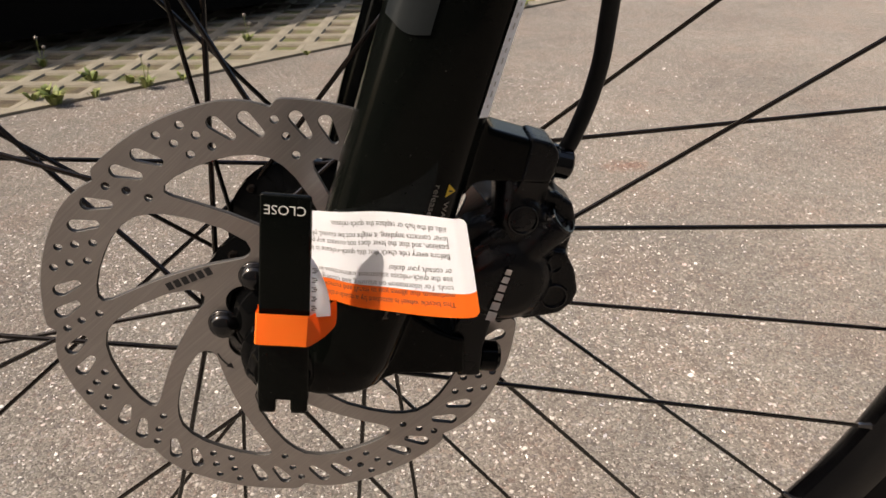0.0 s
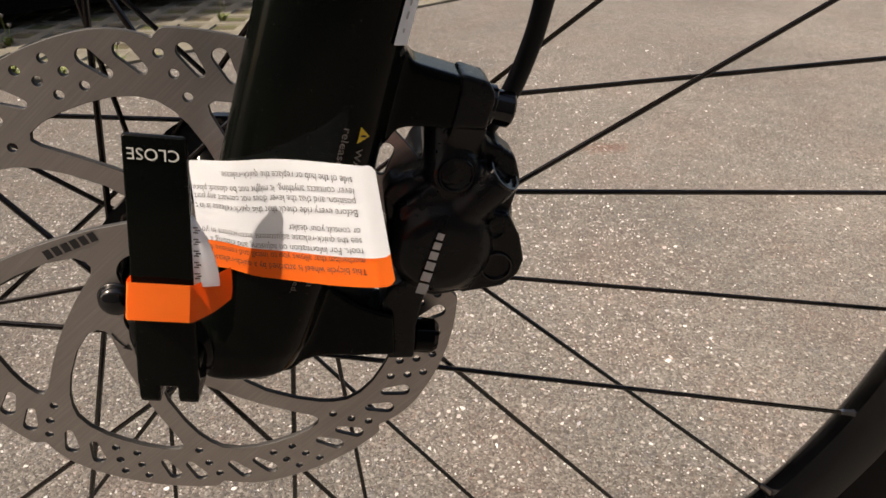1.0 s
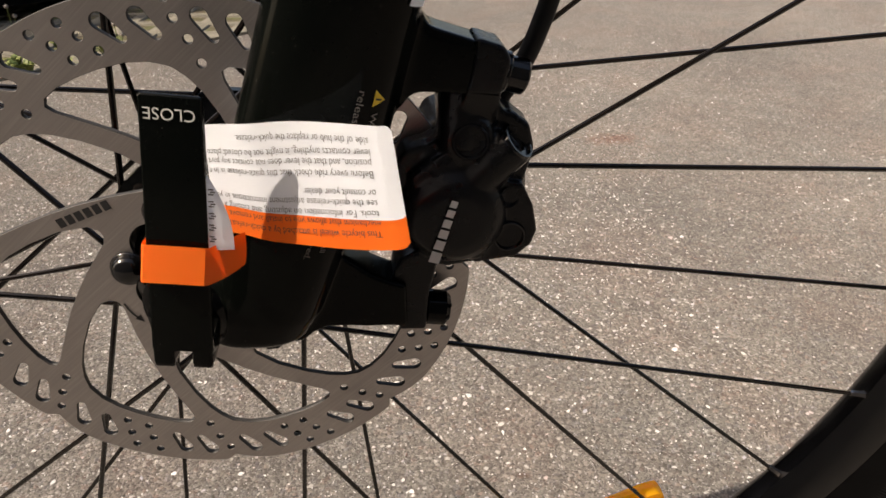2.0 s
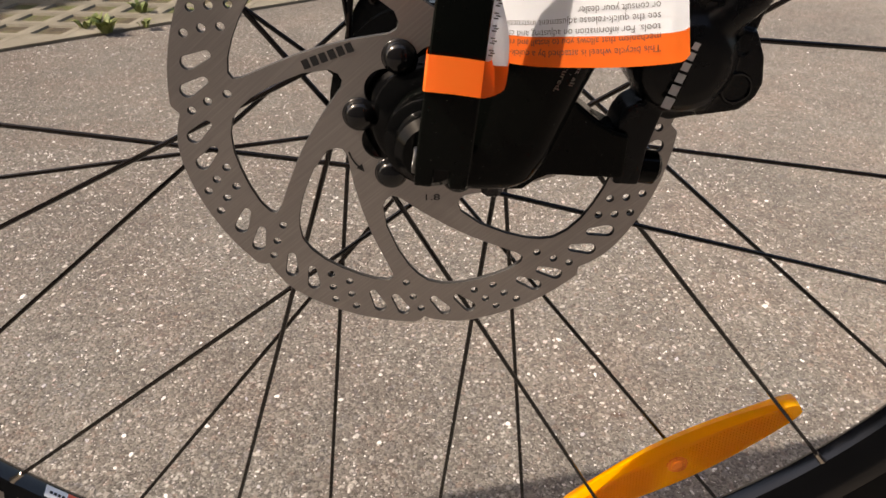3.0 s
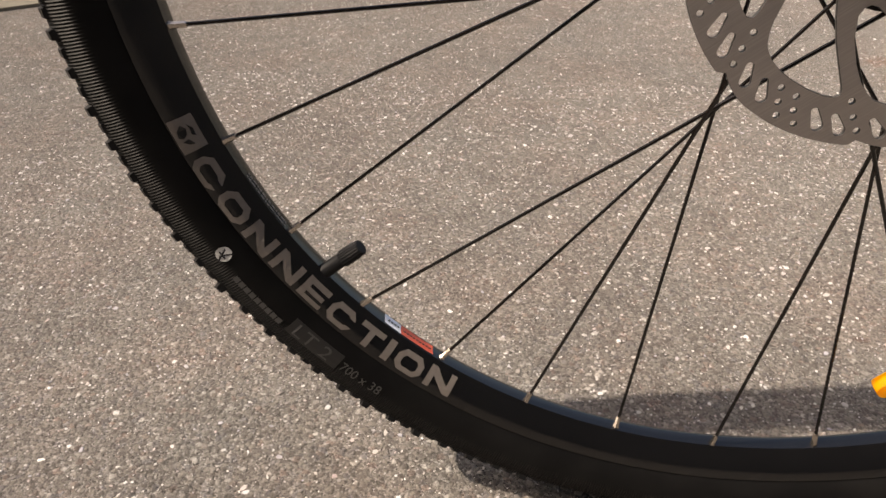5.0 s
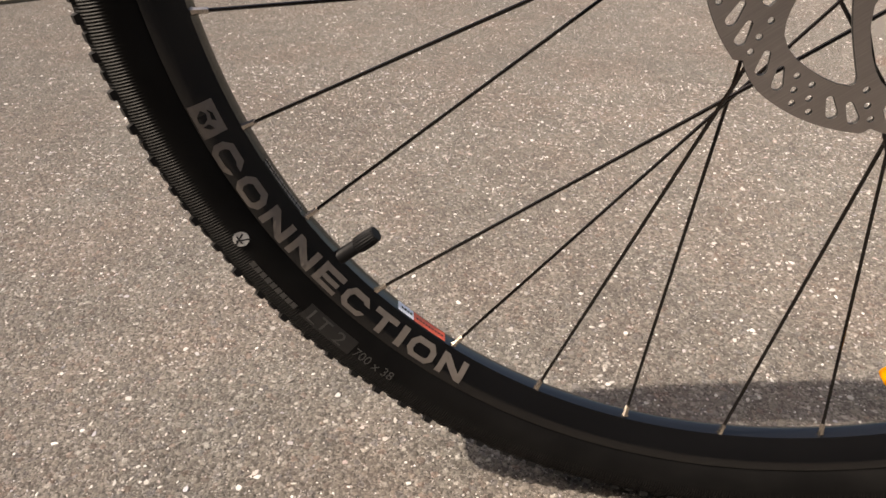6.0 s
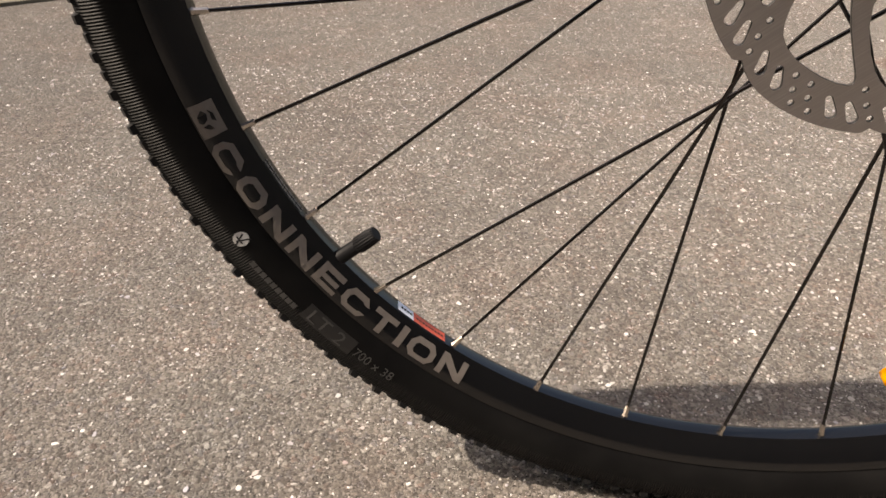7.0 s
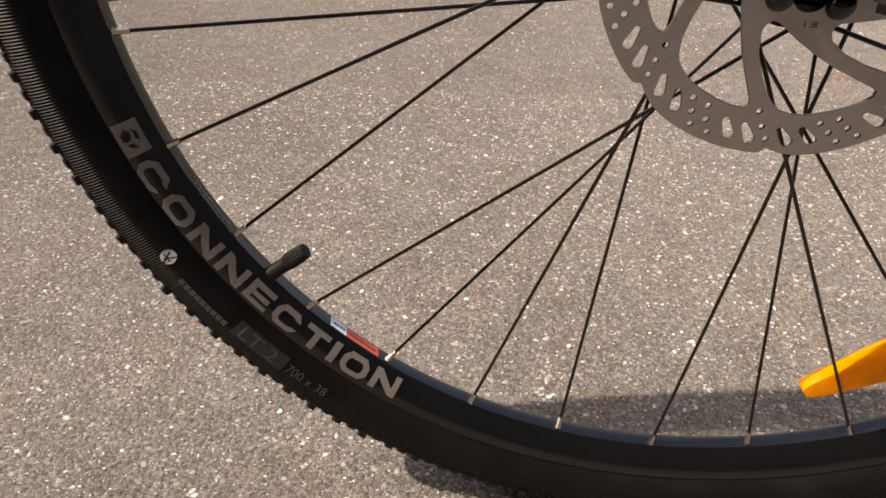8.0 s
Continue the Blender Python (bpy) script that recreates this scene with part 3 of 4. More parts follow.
    for i in range(n):
        for j in range(17):
            t = 0.035 + 0.93 * (i + 0.5 * (j % 2)) / n
            half = 0.0055 + 0.0097 * math.sin(math.pi * t)
            off = -0.0008 + (j - 8) * 0.00165
            if not -0.6 * half < off < 0.74 * half:
                continue
            c = p0 + d * (t * long) + w * off + Vector((0, -0.00515, 0))
            ring = [bm.verts.new(c + d * (0.00095 * math.cos(q)) + w * (0.00095 * math.sin(q))) for q in [math.pi / 3 * m for m in range(6)]]
            tip = bm.verts.new(c + Vector((0, -0.0006, 0)))
            for m in range(6):
                bm.faces.new((ring[m], ring[(m + 1) % 6], tip))
    tagged(part("prism_field", bm, AMBER, refl, "field of small amber prism cells", smooth=False), kind="stuff")
    bm = turned(bmesh.new(), Vector((0.1285, -0.0047, -0.2085)), (0, -1, 0), [(0, 0.006), (0.0008, 0.0055), (0.0008, 0.003), (0.0014, 0.0026)], 20)
    part("reflector_clip", bm, AMBER_CLIP, refl, "red-orange moulded clip")
    return rim, hub


rim, hub = build_wheel()


# ---- brake rotor ----
RY = -0.045
LINE3 = 216.6  # angle of one row of three holes; the pattern repeats every 45 degrees


def build_rotor():
    t = 0.0009

    def polar(r, a):
        return (r * math.cos(radians(a)) / 1000, r * math.sin(radians(a)) / 1000)

    def edge(a):
        d = (a - (LINE3 + 4.4)) % 45
        if d < 1.8:
            return 79.6 - 2.6 * d / 1.8
        if d < 14:
            return 77.0 + 3.3 * (1 - (1 - (d - 1.8) / 12.2) ** 2)
        return 80.3 - 0.7 * ((d - 14) / 31) ** 2

    outer = [polar(edge(i * 0.75), i * 0.75) for i in range(480)]
    loops = []
    for p in range(8):
        o = LINE3 + 45 * p
        for r, a in ((62.4, 0), (68.3, 2.7), (73.4, 5.3), (67.5, 21.6), (72.2, 24.1), (76.6, 26.4), (67.3, 27.6), (72.2, 29.8), (76.6, 32.3)):
            x, z = polar(r, o + a)
            loops.append([(x + 0.0014 * math.cos(2 * math.pi * i / 12), z + 0.0014 * math.sin(2 * math.pi * i / 12)) for i in range(12)])
        for a in (8.6, 15.7, 35.3, 42.0):
            (x0, z0), (x1, z1) = polar(69.4, o + a + 0.4), polar(74.3, o + a + 3.4)
            r0, r1 = 0.0015, 0.0023
            h = math.atan2(z1 - z0, x1 - x0)
            loops.append([(x1 + r1 * math.cos(h - 1.75 + 3.5 * i / 9), z1 + r1 * math.sin(h - 1.75 + 3.5 * i / 9)) for i in range(10)] +
                         [(x0 + r0 * math.cos(h + 1.75 + 2.78 * i / 6), z0 + r0 * math.sin(h + 1.75 + 2.78 * i / 6)) for i in range(7)])
        win = [(31.5, 196.6), (34.6, 196.9), (41.5, 203.5), (49.3, 211.3), (55.1, 216.6), (58.6, 220.2), (61.3, 223.8), (62.8, 228.5), (63.4, 234), (63.4, 240), (63.4, 246), (63.3, 251.5), (62.6, 255.6), (61.0, 257.0), (58.6, 256.2), (50.6, 249.3), (45, 242.6), (39.3, 234), (34, 222.5), (30.6, 211.5), (29.2, 204), (29.6, 199)]
        loops.append([polar(r, a + 45 * p) for r, a in win])
    bore = []
    for i in range(240):
        a = i * 1.5
        d = radians((a - 174.4) % 60 - 30)
        q = 6.8 ** 2 - (16.5 * math.sin(d)) ** 2
        bore.append(polar(max(17.0, 16.5 * math.cos(d) + math.sqrt(q)) if q > 0 else 17.0, a))
    loops.append(bore)
    # flat face with holes, then thickness
    cu = bpy.data.curves.new("rotor", "CURVE")
    cu.dimensions, cu.fill_mode, cu.extrude, cu.bevel_depth, cu.bevel_resolution = "2D", "BOTH", t - 0.00012, 0.00012, 0
    for lp in [outer] + loops:
        s = cu.splines.new("POLY")
        s.points.add(len(lp) - 1)
        s.points.foreach_set("co", [c for x, z in lp for c in (x, z, 0, 1)])
        s.use_cyclic_u = True
    ob = new("rotor", cu)
    me = bpy.data.meshes.new_from_object(ob.evaluated_get(bpy.context.evaluated_depsgraph_get()))
    bpy.data.objects.remove(ob)
    bpy.data.curves.remove(cu)
    bm = bmesh.new()
    bm.from_mesh(me)
    bpy.data.meshes.remove(me)
    for v in bm.verts:
        v.co = Vector((v.co.x, RY + v.co.z, v.co.y))
    rotor = part("brake_rotor", bm, STEEL, bike, "brushed steel disc brake rotor with slots and holes", smooth=False, at=HERE)
    rotor.data.materials.append(ROTOR_EDGE)
    for f in rotor.data.polygons:
        if abs(f.normal.y) < 0.9:
            f.material_index = 1
    bolt_me = None
    for i in range(6):
        a = radians(174.4 + 60 * i)
        m = Matrix.Translation((0.022 * math.cos(a), RY - 0.0009, 0.022 * math.sin(a)))
        if bolt_me is None:
            bm = turned(bmesh.new(), (0, 0, 0), (0, -1, 0), [(0, 0.0053), (0.0006, 0.0054), (0.0009, 0.0051), (0.0014, 0.0050), (0.0024, 0.0047), (0.0034, 0.0040), (0.0041, 0.0031), (0.0046, 0.0019), (0.0048, 0.0008), (0.0048, 0.0)], 32)
            ob = part("rotor_bolt", bm, BOLT_BLACK, rotor, "black dome-head bolt")
            ob.matrix_basis = m
            bolt_me = ob.data
        else:
            shared("rotor_bolt", bolt_me, rotor, m)

    # engraved maker's mark as bars, an arrow and a small stamp
    p0, dirn = Vector((-0.0375, 0, 0.0163)), Vector((0.94, 0, 0.34)).normalized()
    up = Vector((-dirn.z, 0, dirn.x))
    for i in range(6):
        part("engraved_bar", mapped(bars([0.0021], 0.0029, 0), lambda u, v: p0 + dirn * (u + i * 0.0028) + up * v + Vector((0, RY - 0.00105, 0))), PRINT_DARK, rotor, smooth=False)
    bm = bmesh.new()
    c = [(-0.0262, -0.0105), (-0.0254, -0.0128), (-0.0242, -0.0148), (-0.0226, -0.0164)]
    for (x0, z0), (x1, z1) in zip(c, c[1:]):
        n = Vector((z0 - z1, 0, x1 - x0)).normalized() * 0.0003
        vs = [bm.verts.new(Vector(q)) for q in ((x0 + n.x, RY - 0.00105, z0 + n.z), (x1 + n.x, RY - 0.00105, z1 + n.z), (x1 - n.x, RY - 0.00105, z1 - n.z), (x0 - n.x, RY - 0.00105, z0 - n.z))]
        bm.faces.new(vs)
    vs = [bm.verts.new((x, RY - 0.00105, z)) for x, z in ((-0.0242, -0.0163), (-0.0222, -0.0147), (-0.0216, -0.0176))]
    bm.faces.new(vs)
    part("engraved_arrow", bm, PRINT_DARK, rotor, smooth=False)
    part("engraved_stamp", mapped(letters("1.8", 0.0022, 0.0048, thin=0.0001), lambda u, v: (u - 0.0018, RY - 0.00105, -0.0285 + v)), PRINT_DARK, rotor, smooth=False)
    return rotor


rotor = build_rotor()


# ---- fork ----
LEG_B, LEG_D, LEG_U = Vector((0.0213, -0.0600, 0)), Vector((0.305, 0, 0.952)), Vector((0.952, 0, -0.305))
LEG = [(-0.0142, 0.0085, 0.0065), (-0.0135, 0.0122, 0.0096), (-0.0110, 0.0150, 0.0118), (-0.003, 0.0174, 0.0132), (0.006, 0.0182, 0.0138), (0.02, 0.0188, 0.0142), (0.05, 0.0188, 0.0145), (0.08, 0.0178, 0.015), (0.11, 0.0172, 0.0158), (0.2, 0.017, 0.0165), (0.36, 0.0175, 0.0175)]


def leg_skin(d, a, b, phi):
    """The leg's rings stand square to it, but its foot is cut level."""
    level = 0.32 * min(1.0, max(0.0, (0.02 - d) / 0.03))
    if math.sin(phi) > 0:  # the foot's rear side is drawn in
        a *= 1 - 0.2 * min(1.0, max(0.0, (0.038 - d) / 0.02))
    flat = (1 - min(1.0, abs(math.sin(phi))) ** 2.9) ** (1 / 2.9)
    return LEG_B + LEG_D * (d + level * a * math.sin(phi)) + LEG_U * (a * math.sin(phi)) + Vector((0, -math.copysign(b * flat, math.cos(phi)), 0))


def leg_at(d, phi):
    """A point of the fork leg's skin."""
    for (d0, a0, b0), (d1, a1, b1) in zip(LEG, LEG[1:]):
        if d0 <= d <= d1:
            f = (d - d0) / (d1 - d0)
            a, b = a0 + (a1 - a0) * f, b0 + (b1 - b0) * f
            return leg_skin(d, a, b, phi)
    return LEG_B


def build_fork():
    fork = None
    for mirror in (1, -1):
        bm = bmesh.new()
        loft(bm, [[leg_skin(d, a, b, 2 * math.pi * i / 96) for i in range(96)] for d, a, b in LEG])
        # dropout round the axle
        hull(bm, [(0.0125 * math.cos(i * math.pi / 8) + 0.0, y, 0.0125 * math.sin(i * math.pi / 8)) for i in range(16) for y in (-0.0505, -0.059)] + [(0.022, y, z) for y in (-0.0505, -0.061) for z in (-0.016, 0.026)], 0.0015)
        if mirror > 0:
            # the two rearward brake posts, cast on
            plate(bm, [(0.0480, 0.0840), (0.0610, 0.0835), (0.0648, 0.0770), (0.0664, 0.0735), (0.0700, 0.0722), (0.0790, 0.0692), (0.0790, 0.0562), (0.0690, 0.0571), (0.0640, 0.0575), (0.0612, 0.0566), (0.0590, 0.0535), (0.0480, 0.0500)], -0.0635, -0.0500, 0.0008)
            plate(bm, [(0.0260, 0.0230), (0.0380, 0.0150), (0.0425, 0.0105), (0.0495, 0.0046), (0.0545, 0.0020), (0.0590, 0.0005), (0.0590, -0.0140), (0.0450, -0.0130), (0.0360, -0.0122), (0.0315, -0.0140), (0.0280, -0.0170), (0.0220, -0.0170)], -0.0625, -0.0490, 0.0008)
        else:
            for v in bm.verts:
                v.co.y *= -1
        leg = cast(part("fork_leg", bm, GLOSS, bike, "gloss black fork leg", at=HERE), 0.0008, 4)
        fork = fork or leg
    # crown above the tyre
    bm = bmesh.new()
    c = LEG_B + LEG_D * 0.37
    hull(bm, [(c.x + dx, y, c.z + dz) for dx in (-0.02, 0.02) for y in (-0.08, 0.08) for dz in (0, 0.03)], 0.006)
    part("fork_crown", bm, GLOSS, bike, "gloss black fork crown", at=HERE)
    bm = turned(bmesh.new(), (0.0187, -0.0590, -0.0110), (0, 0, -1), [(0, 0.0050), (0.0044, 0.0050), (0.0048, 0.0046), (0.0048, 0.0030)], 24)
    washer = part("washer", bm, DULL, fork, "dull steel washer under the fork leg")
    bm = turned(bmesh.new(), (0.0187, -0.0590, -0.0150), (0, 0, -1), [(0, 0.0034), (0.0042, 0.0034), (0.0046, 0.0028), (0.0048, 0.0012)], 6)
    part("leg_bolt", bm, BOLT_BLACK, washer, "black hex bolt")
    # printed label on the back of the leg
    bm = bmesh.new()
    rows = [[bm.verts.new(leg_at(0.0885 + 0.0045 * i, 0.86 + 0.08 * j) + LEG_U * 0.0004 + Vector((0, -0.0003, 0))) for j in range(6)] for i in range(11)]
    for r0, r1 in zip(rows, rows[1:]):
        for j in range(5):
            bm.faces.new((r0[j], r0[j + 1], r1[j + 1], r1[j]))
    part("leg_label", bm, PAPER, fork, "narrow white paper label")
    for i in range(12):
        a = 0.0915 + 0.0030 * i
        b = a + (0.0009, 0.0017, 0.0013)[i % 3]
        bm = bmesh.new()
        bm.faces.new([bm.verts.new(leg_at(d, p) + LEG_U * 0.0006 + Vector((0, -0.0005, 0))) for d, p in ((a, 0.95), (a, 1.00), (b, 1.00), (b, 0.95))])
        part("label_bar", bm, MAKER_GREY, fork, smooth=False)

    # sky reflection painted as a satin blue-grey patch round the upper leg
    bm = bmesh.new()
    rows = [[bm.verts.new(leg_at(0.1070 + 0.012 * i - (0.0022 * math.exp(-((p + 0.65) / 0.35) ** 2) if i == 0 else 0.0), p) + Vector((0, -0.0003, 0)) - LEG_U * 0.0002) for p in [-1.28 + 0.07 * j for j in range(15)]] for i in range(8)]
    for r0, r1 in zip(rows, rows[1:]):
        for j in range(14):
            bm.faces.new((r0[j], r0[j + 1], r1[j + 1], r1[j]))
    part("leg_reflection", bm, LEG_GREY, fork, "blue-grey sky reflection painted on the upper leg")
    # printed warning running down the leg
    def on_leg(d0, off):
        def fn(u, v):
            p = leg_at(d0 - u, (off + v) / 0.0185)
            return p + Vector((0, -0.0003, 0)) + LEG_U * (0.0001)
        return fn

    part("warning_print", mapped(letters("WARNING", 0.0020, 0.0150), on_leg(0.0632, 0.0128)), PRINT_GREY, fork, "small word WARNING", smooth=False)
    part("warning_print", mapped(letters("release", 0.0020, 0.0098), on_leg(0.0678, 0.0080)), PRINT_GREY, fork, "small word release", smooth=False)
    part("warning_print", mapped(letters("that all", 0.0018, 0.0085), on_leg(0.0320, 0.0100)), PRINT_GREY, fork, "small words that all", smooth=False)
    part("warning_print", mapped(letters("secured.", 0.0018, 0.0100), on_leg(0.0310, 0.0057)), PRINT_GREY, fork, "small word secured", smooth=False)
    tri = bmesh.new()
    for s in ((0, 0.0), (0.0042, 0.0), (0.0021, 0.0036)):
        tri.verts.new((s[0], s[1], 0))
    tri.faces.new(tri.verts[:])
    bmesh.ops.subdivide_edges(tri, edges=tri.edges[:], cuts=2, use_grid_fill=True)
    part("warning_triangle", mapped(tri, on_leg(0.0687, 0.0125)), YELLOW, fork, "small yellow warning triangle", smooth=False)
    part("triangle_mark", mapped(bars([0.0005], 0.0018, 0), lambda u, v: on_leg(0.0687, 0.0125)(u + 0.0019, v + 0.0006) + Vector((0, -0.0002, 0))), PRINT_DARK, fork, smooth=False)
    return fork


fork = build_fork()


# ---- caliper, hose ----
def build_caliper():
    def prism(outline, y0, y1, bevel):
        return hull(bmesh.new(), [(x, y, z) for x, z in outline for y in (y0, y1)], bevel)

    # one casting: body, piston housing, bridge, mount ears and hose boss
    bm = plate(bmesh.new(), [(0.0577, 0.0369), (0.0601, 0.0402), (0.0652, 0.0412), (0.0692, 0.0436), (0.0688, 0.0532), (0.0697, 0.0560), (0.0760, 0.0575), (0.0835, 0.0556), (0.0863, 0.0501), (0.0889, 0.0496), (0.0933, 0.0460), (0.0950, 0.0390), (0.0925, 0.0300), (0.0900, 0.0060), (0.0781, 0.0043), (0.0712, 0.0032), (0.0630, 0.0060), (0.0586, 0.0200)], -0.0580, -0.0475, 0.001)
    turned(bm, (0.0728, -0.040, 0.0215), (0, -1, 0), [(0, 0.0150), (0.0150, 0.0158), (0.0190, 0.0152), (0.0222, 0.0138), (0.0245, 0.0112), (0.0254, 0.0080), (0.0256, 0.0)], 40)
    add(bm, prism(((0.0835, 0.0490), (0.0915, 0.0470), (0.0935, 0.0300), (0.0940, 0.0130), (0.0885, 0.0062), (0.0830, 0.0062)), -0.057, -0.018, 0.002))
    add(bm, prism(((0.0640, 0.0340), (0.0680, 0.0420), (0.0840, 0.0470), (0.0920, 0.0430), (0.0920, 0.0200), (0.0860, 0.0050), (0.0680, 0.0080)), -0.042, -0.018, 0.003))
    plate(bm, [(0.0774, 0.0702), (0.0786, 0.0704), (0.0845, 0.0684), (0.0861, 0.0657), (0.0861, 0.0630), (0.0840, 0.0565), (0.0754, 0.0573), (0.0776, 0.0680)], -0.0645, -0.0510, 0.0006)
    hull(bm, [(0.0754, -0.0645, 0.0590), (0.0846, -0.0645, 0.0585), (0.0735, -0.0592, 0.0460), (0.0835, -0.0592, 0.0460), (0.0754, -0.0510, 0.0590), (0.0846, -0.0510, 0.0585), (0.0735, -0.0510, 0.0460), (0.0835, -0.0510, 0.0460)], 0.0006)
    plate(bm, [(0.0565, -0.0168), (0.0645, -0.0172), (0.0655, -0.0050), (0.0690, 0.0090), (0.0610, 0.0098), (0.0583, 0.0084), (0.0558, 0.0045), (0.0550, 0.0012), (0.0562, -0.0030)], -0.0602, -0.0470, 0.0006)
    rod(bm, (0.0752, -0.0550, 0.0578), (0.0746, -0.0572, 0.0390), 0.0062, 24, 0.002)
    hull(bm, [(x, y, z) for x, z in ((0.0606, 0.0345), (0.0690, 0.0405), (0.0800, 0.0400), (0.0850, 0.0290), (0.0830, 0.0100), (0.0810, 0.0065), (0.0665, 0.0070), (0.0600, 0.0180)) for y in (-0.0618, -0.0500)], 0.003)
    rod(bm, (0.0620, -0.0530, 0.0395), (0.0680, -0.0560, 0.0360), 0.0040, 20, 0.002)
    rod(bm, (0.0755, -0.0580, 0.0280), (0.0890, -0.0594, 0.0417), 0.0061, 24, 0.0006)
    rod(bm, (0.0768, -0.0540, 0.0437), (0.0768, -0.0622, 0.0437), 0.0066, 24, 0.001)
    plate(bm, [(0.0865, 0.0310), (0.0918, 0.0300), (0.0952, 0.0228), (0.0967, 0.0150), (0.0952, 0.0105), (0.0910, 0.0068), (0.0785, 0.0052), (0.0760, 0.0120), (0.0790, 0.0250)], -0.0602, -0.046, 0.0008)
    cal = cast(part("brake_caliper", bm, CALIPER, bike, "black cast hydraulic disc brake caliper", at=HERE), 0.0005, 9)

    def cap(name, p, axis, r, socket, label, points=6, cut=0.16):
        """A screw head with a chamfered rim and a star or hex socket."""
        e, u, v = basis(Vector(axis))
        rings = []
        for s, q, wave in ((-0.003, r, 0), (0.0, r, 0), (0.0005, r * 0.94, 0), (0.0005, r * 0.84, 0), (-0.0004, r * 0.78, 0), (-0.0004, socket, cut), (-0.0024, socket * 0.92, cut)):
            rings.append([Vector(p) + e * s + (u * math.cos(2 * math.pi * i / 48) + v * math.sin(2 * math.pi * i / 48)) * q * (1 + wave * math.cos(points * 2 * math.pi * i / 48)) for i in range(48)])
        part(name, loft(bmesh.new(), rings), BOLT_BLACK, cal, label)

    cap("piston_cap", (0.0768, -0.0626, 0.0437), (0.0, -1, 0.1), 0.0050, 0.0024, "round black cap screw")
    cap("hose_bolt", (0.0898, -0.0602, 0.0424), (0.66, -0.35, 0.66), 0.0054, 0.0029, "black hex socket bolt", 6, 0.06)
    cap("pad_screw", (0.0886, -0.0606, 0.0138), (0, -1, 0), 0.0048, 0.0027, "recessed black socket screw")
    cap("adjuster_screw", (0.0880, -0.0604, 0.0262), (0.3, -0.9, 0.2), 0.0032, 0.0016, "small black screw")
    bm = bmesh.new()
    rod(bm, (0.0840, -0.0545, 0.0600), (0.0922, -0.0545, 0.0577), 0.0047, 20, 0.0006)
    rod(bm, (0.0840, -0.0545, 0.0600), (0.0870, -0.0545, 0.0591), 0.0056, 20, 0.0004)
    part("mount_bolt", bm, BOLT_BLACK, cal, "black socket head bolt")
    bm = bmesh.new()
    rod(bm, (0.0640, -0.0530, -0.0135), (0.0722, -0.0530, -0.0147), 0.0055, 24, 0.0014)
    part("mount_bolt", bm, HUB_BLACK, cal, "black socket head bolt")
    # maker's mark as plain bars rising along the body
    p0, d = Vector((0.0650, -0.0666, 0.0108)), Vector((0.335, 0, 0.943)).normalized()
    w = Vector((d.z, 0, -d.x))
    at = 0.0
    for wd, ht in ((0.0034, 0.0030), (0.0029, 0.0027), (0.0026, 0.0025), (0.0024, 0.0023), (0.0022, 0.0021), (0.0020, 0.0019)):
        part("maker_bar", mapped(bars([wd], ht, 0), lambda a, b: p0 + d * (at + a) + w * b), MAKER_GREY, cal, "pale grey printed bar", smooth=False)
        at += wd + 0.0008
    # hose
    pts = [(0.0830, -0.041, 0.040), (0.0890, -0.042, 0.0500), (0.0943, -0.044, 0.0600), (0.0984, -0.0445, 0.0710), (0.1007, -0.045, 0.0800), (0.1019, -0.046, 0.0890), (0.1023, -0.048, 0.1040), (0.1028, -0.051, 0.1220), (0.106, -0.055, 0.17), (0.118, -0.057, 0.24), (0.136, -0.055, 0.33)]
    ext = []
    for i in range(len(pts) - 1):
        p = [Vector(pts[max(0, min(len(pts) - 1, i + k))]) for k in (-1, 0, 1, 2)]
        for s in range(5):
            t = s / 5
            ext.append(0.5 * ((2 * p[1]) + (p[2] - p[0]) * t + (2 * p[0] - 5 * p[1] + 4 * p[2] - p[3]) * t * t + (3 * p[1] - p[0] - 3 * p[2] + p[3]) * t ** 3))
    part("brake_hose", tube(bmesh.new(), ext, 0.0027, 14), PLASTIC, bike, "black hydraulic brake hose", at=HERE)


build_caliper()


# ---- quick release ----
LV_T, LV_B = Vector((0.0102, -0.0847, 0.0660)), Vector((0.0014, -0.0889, -0.0030))


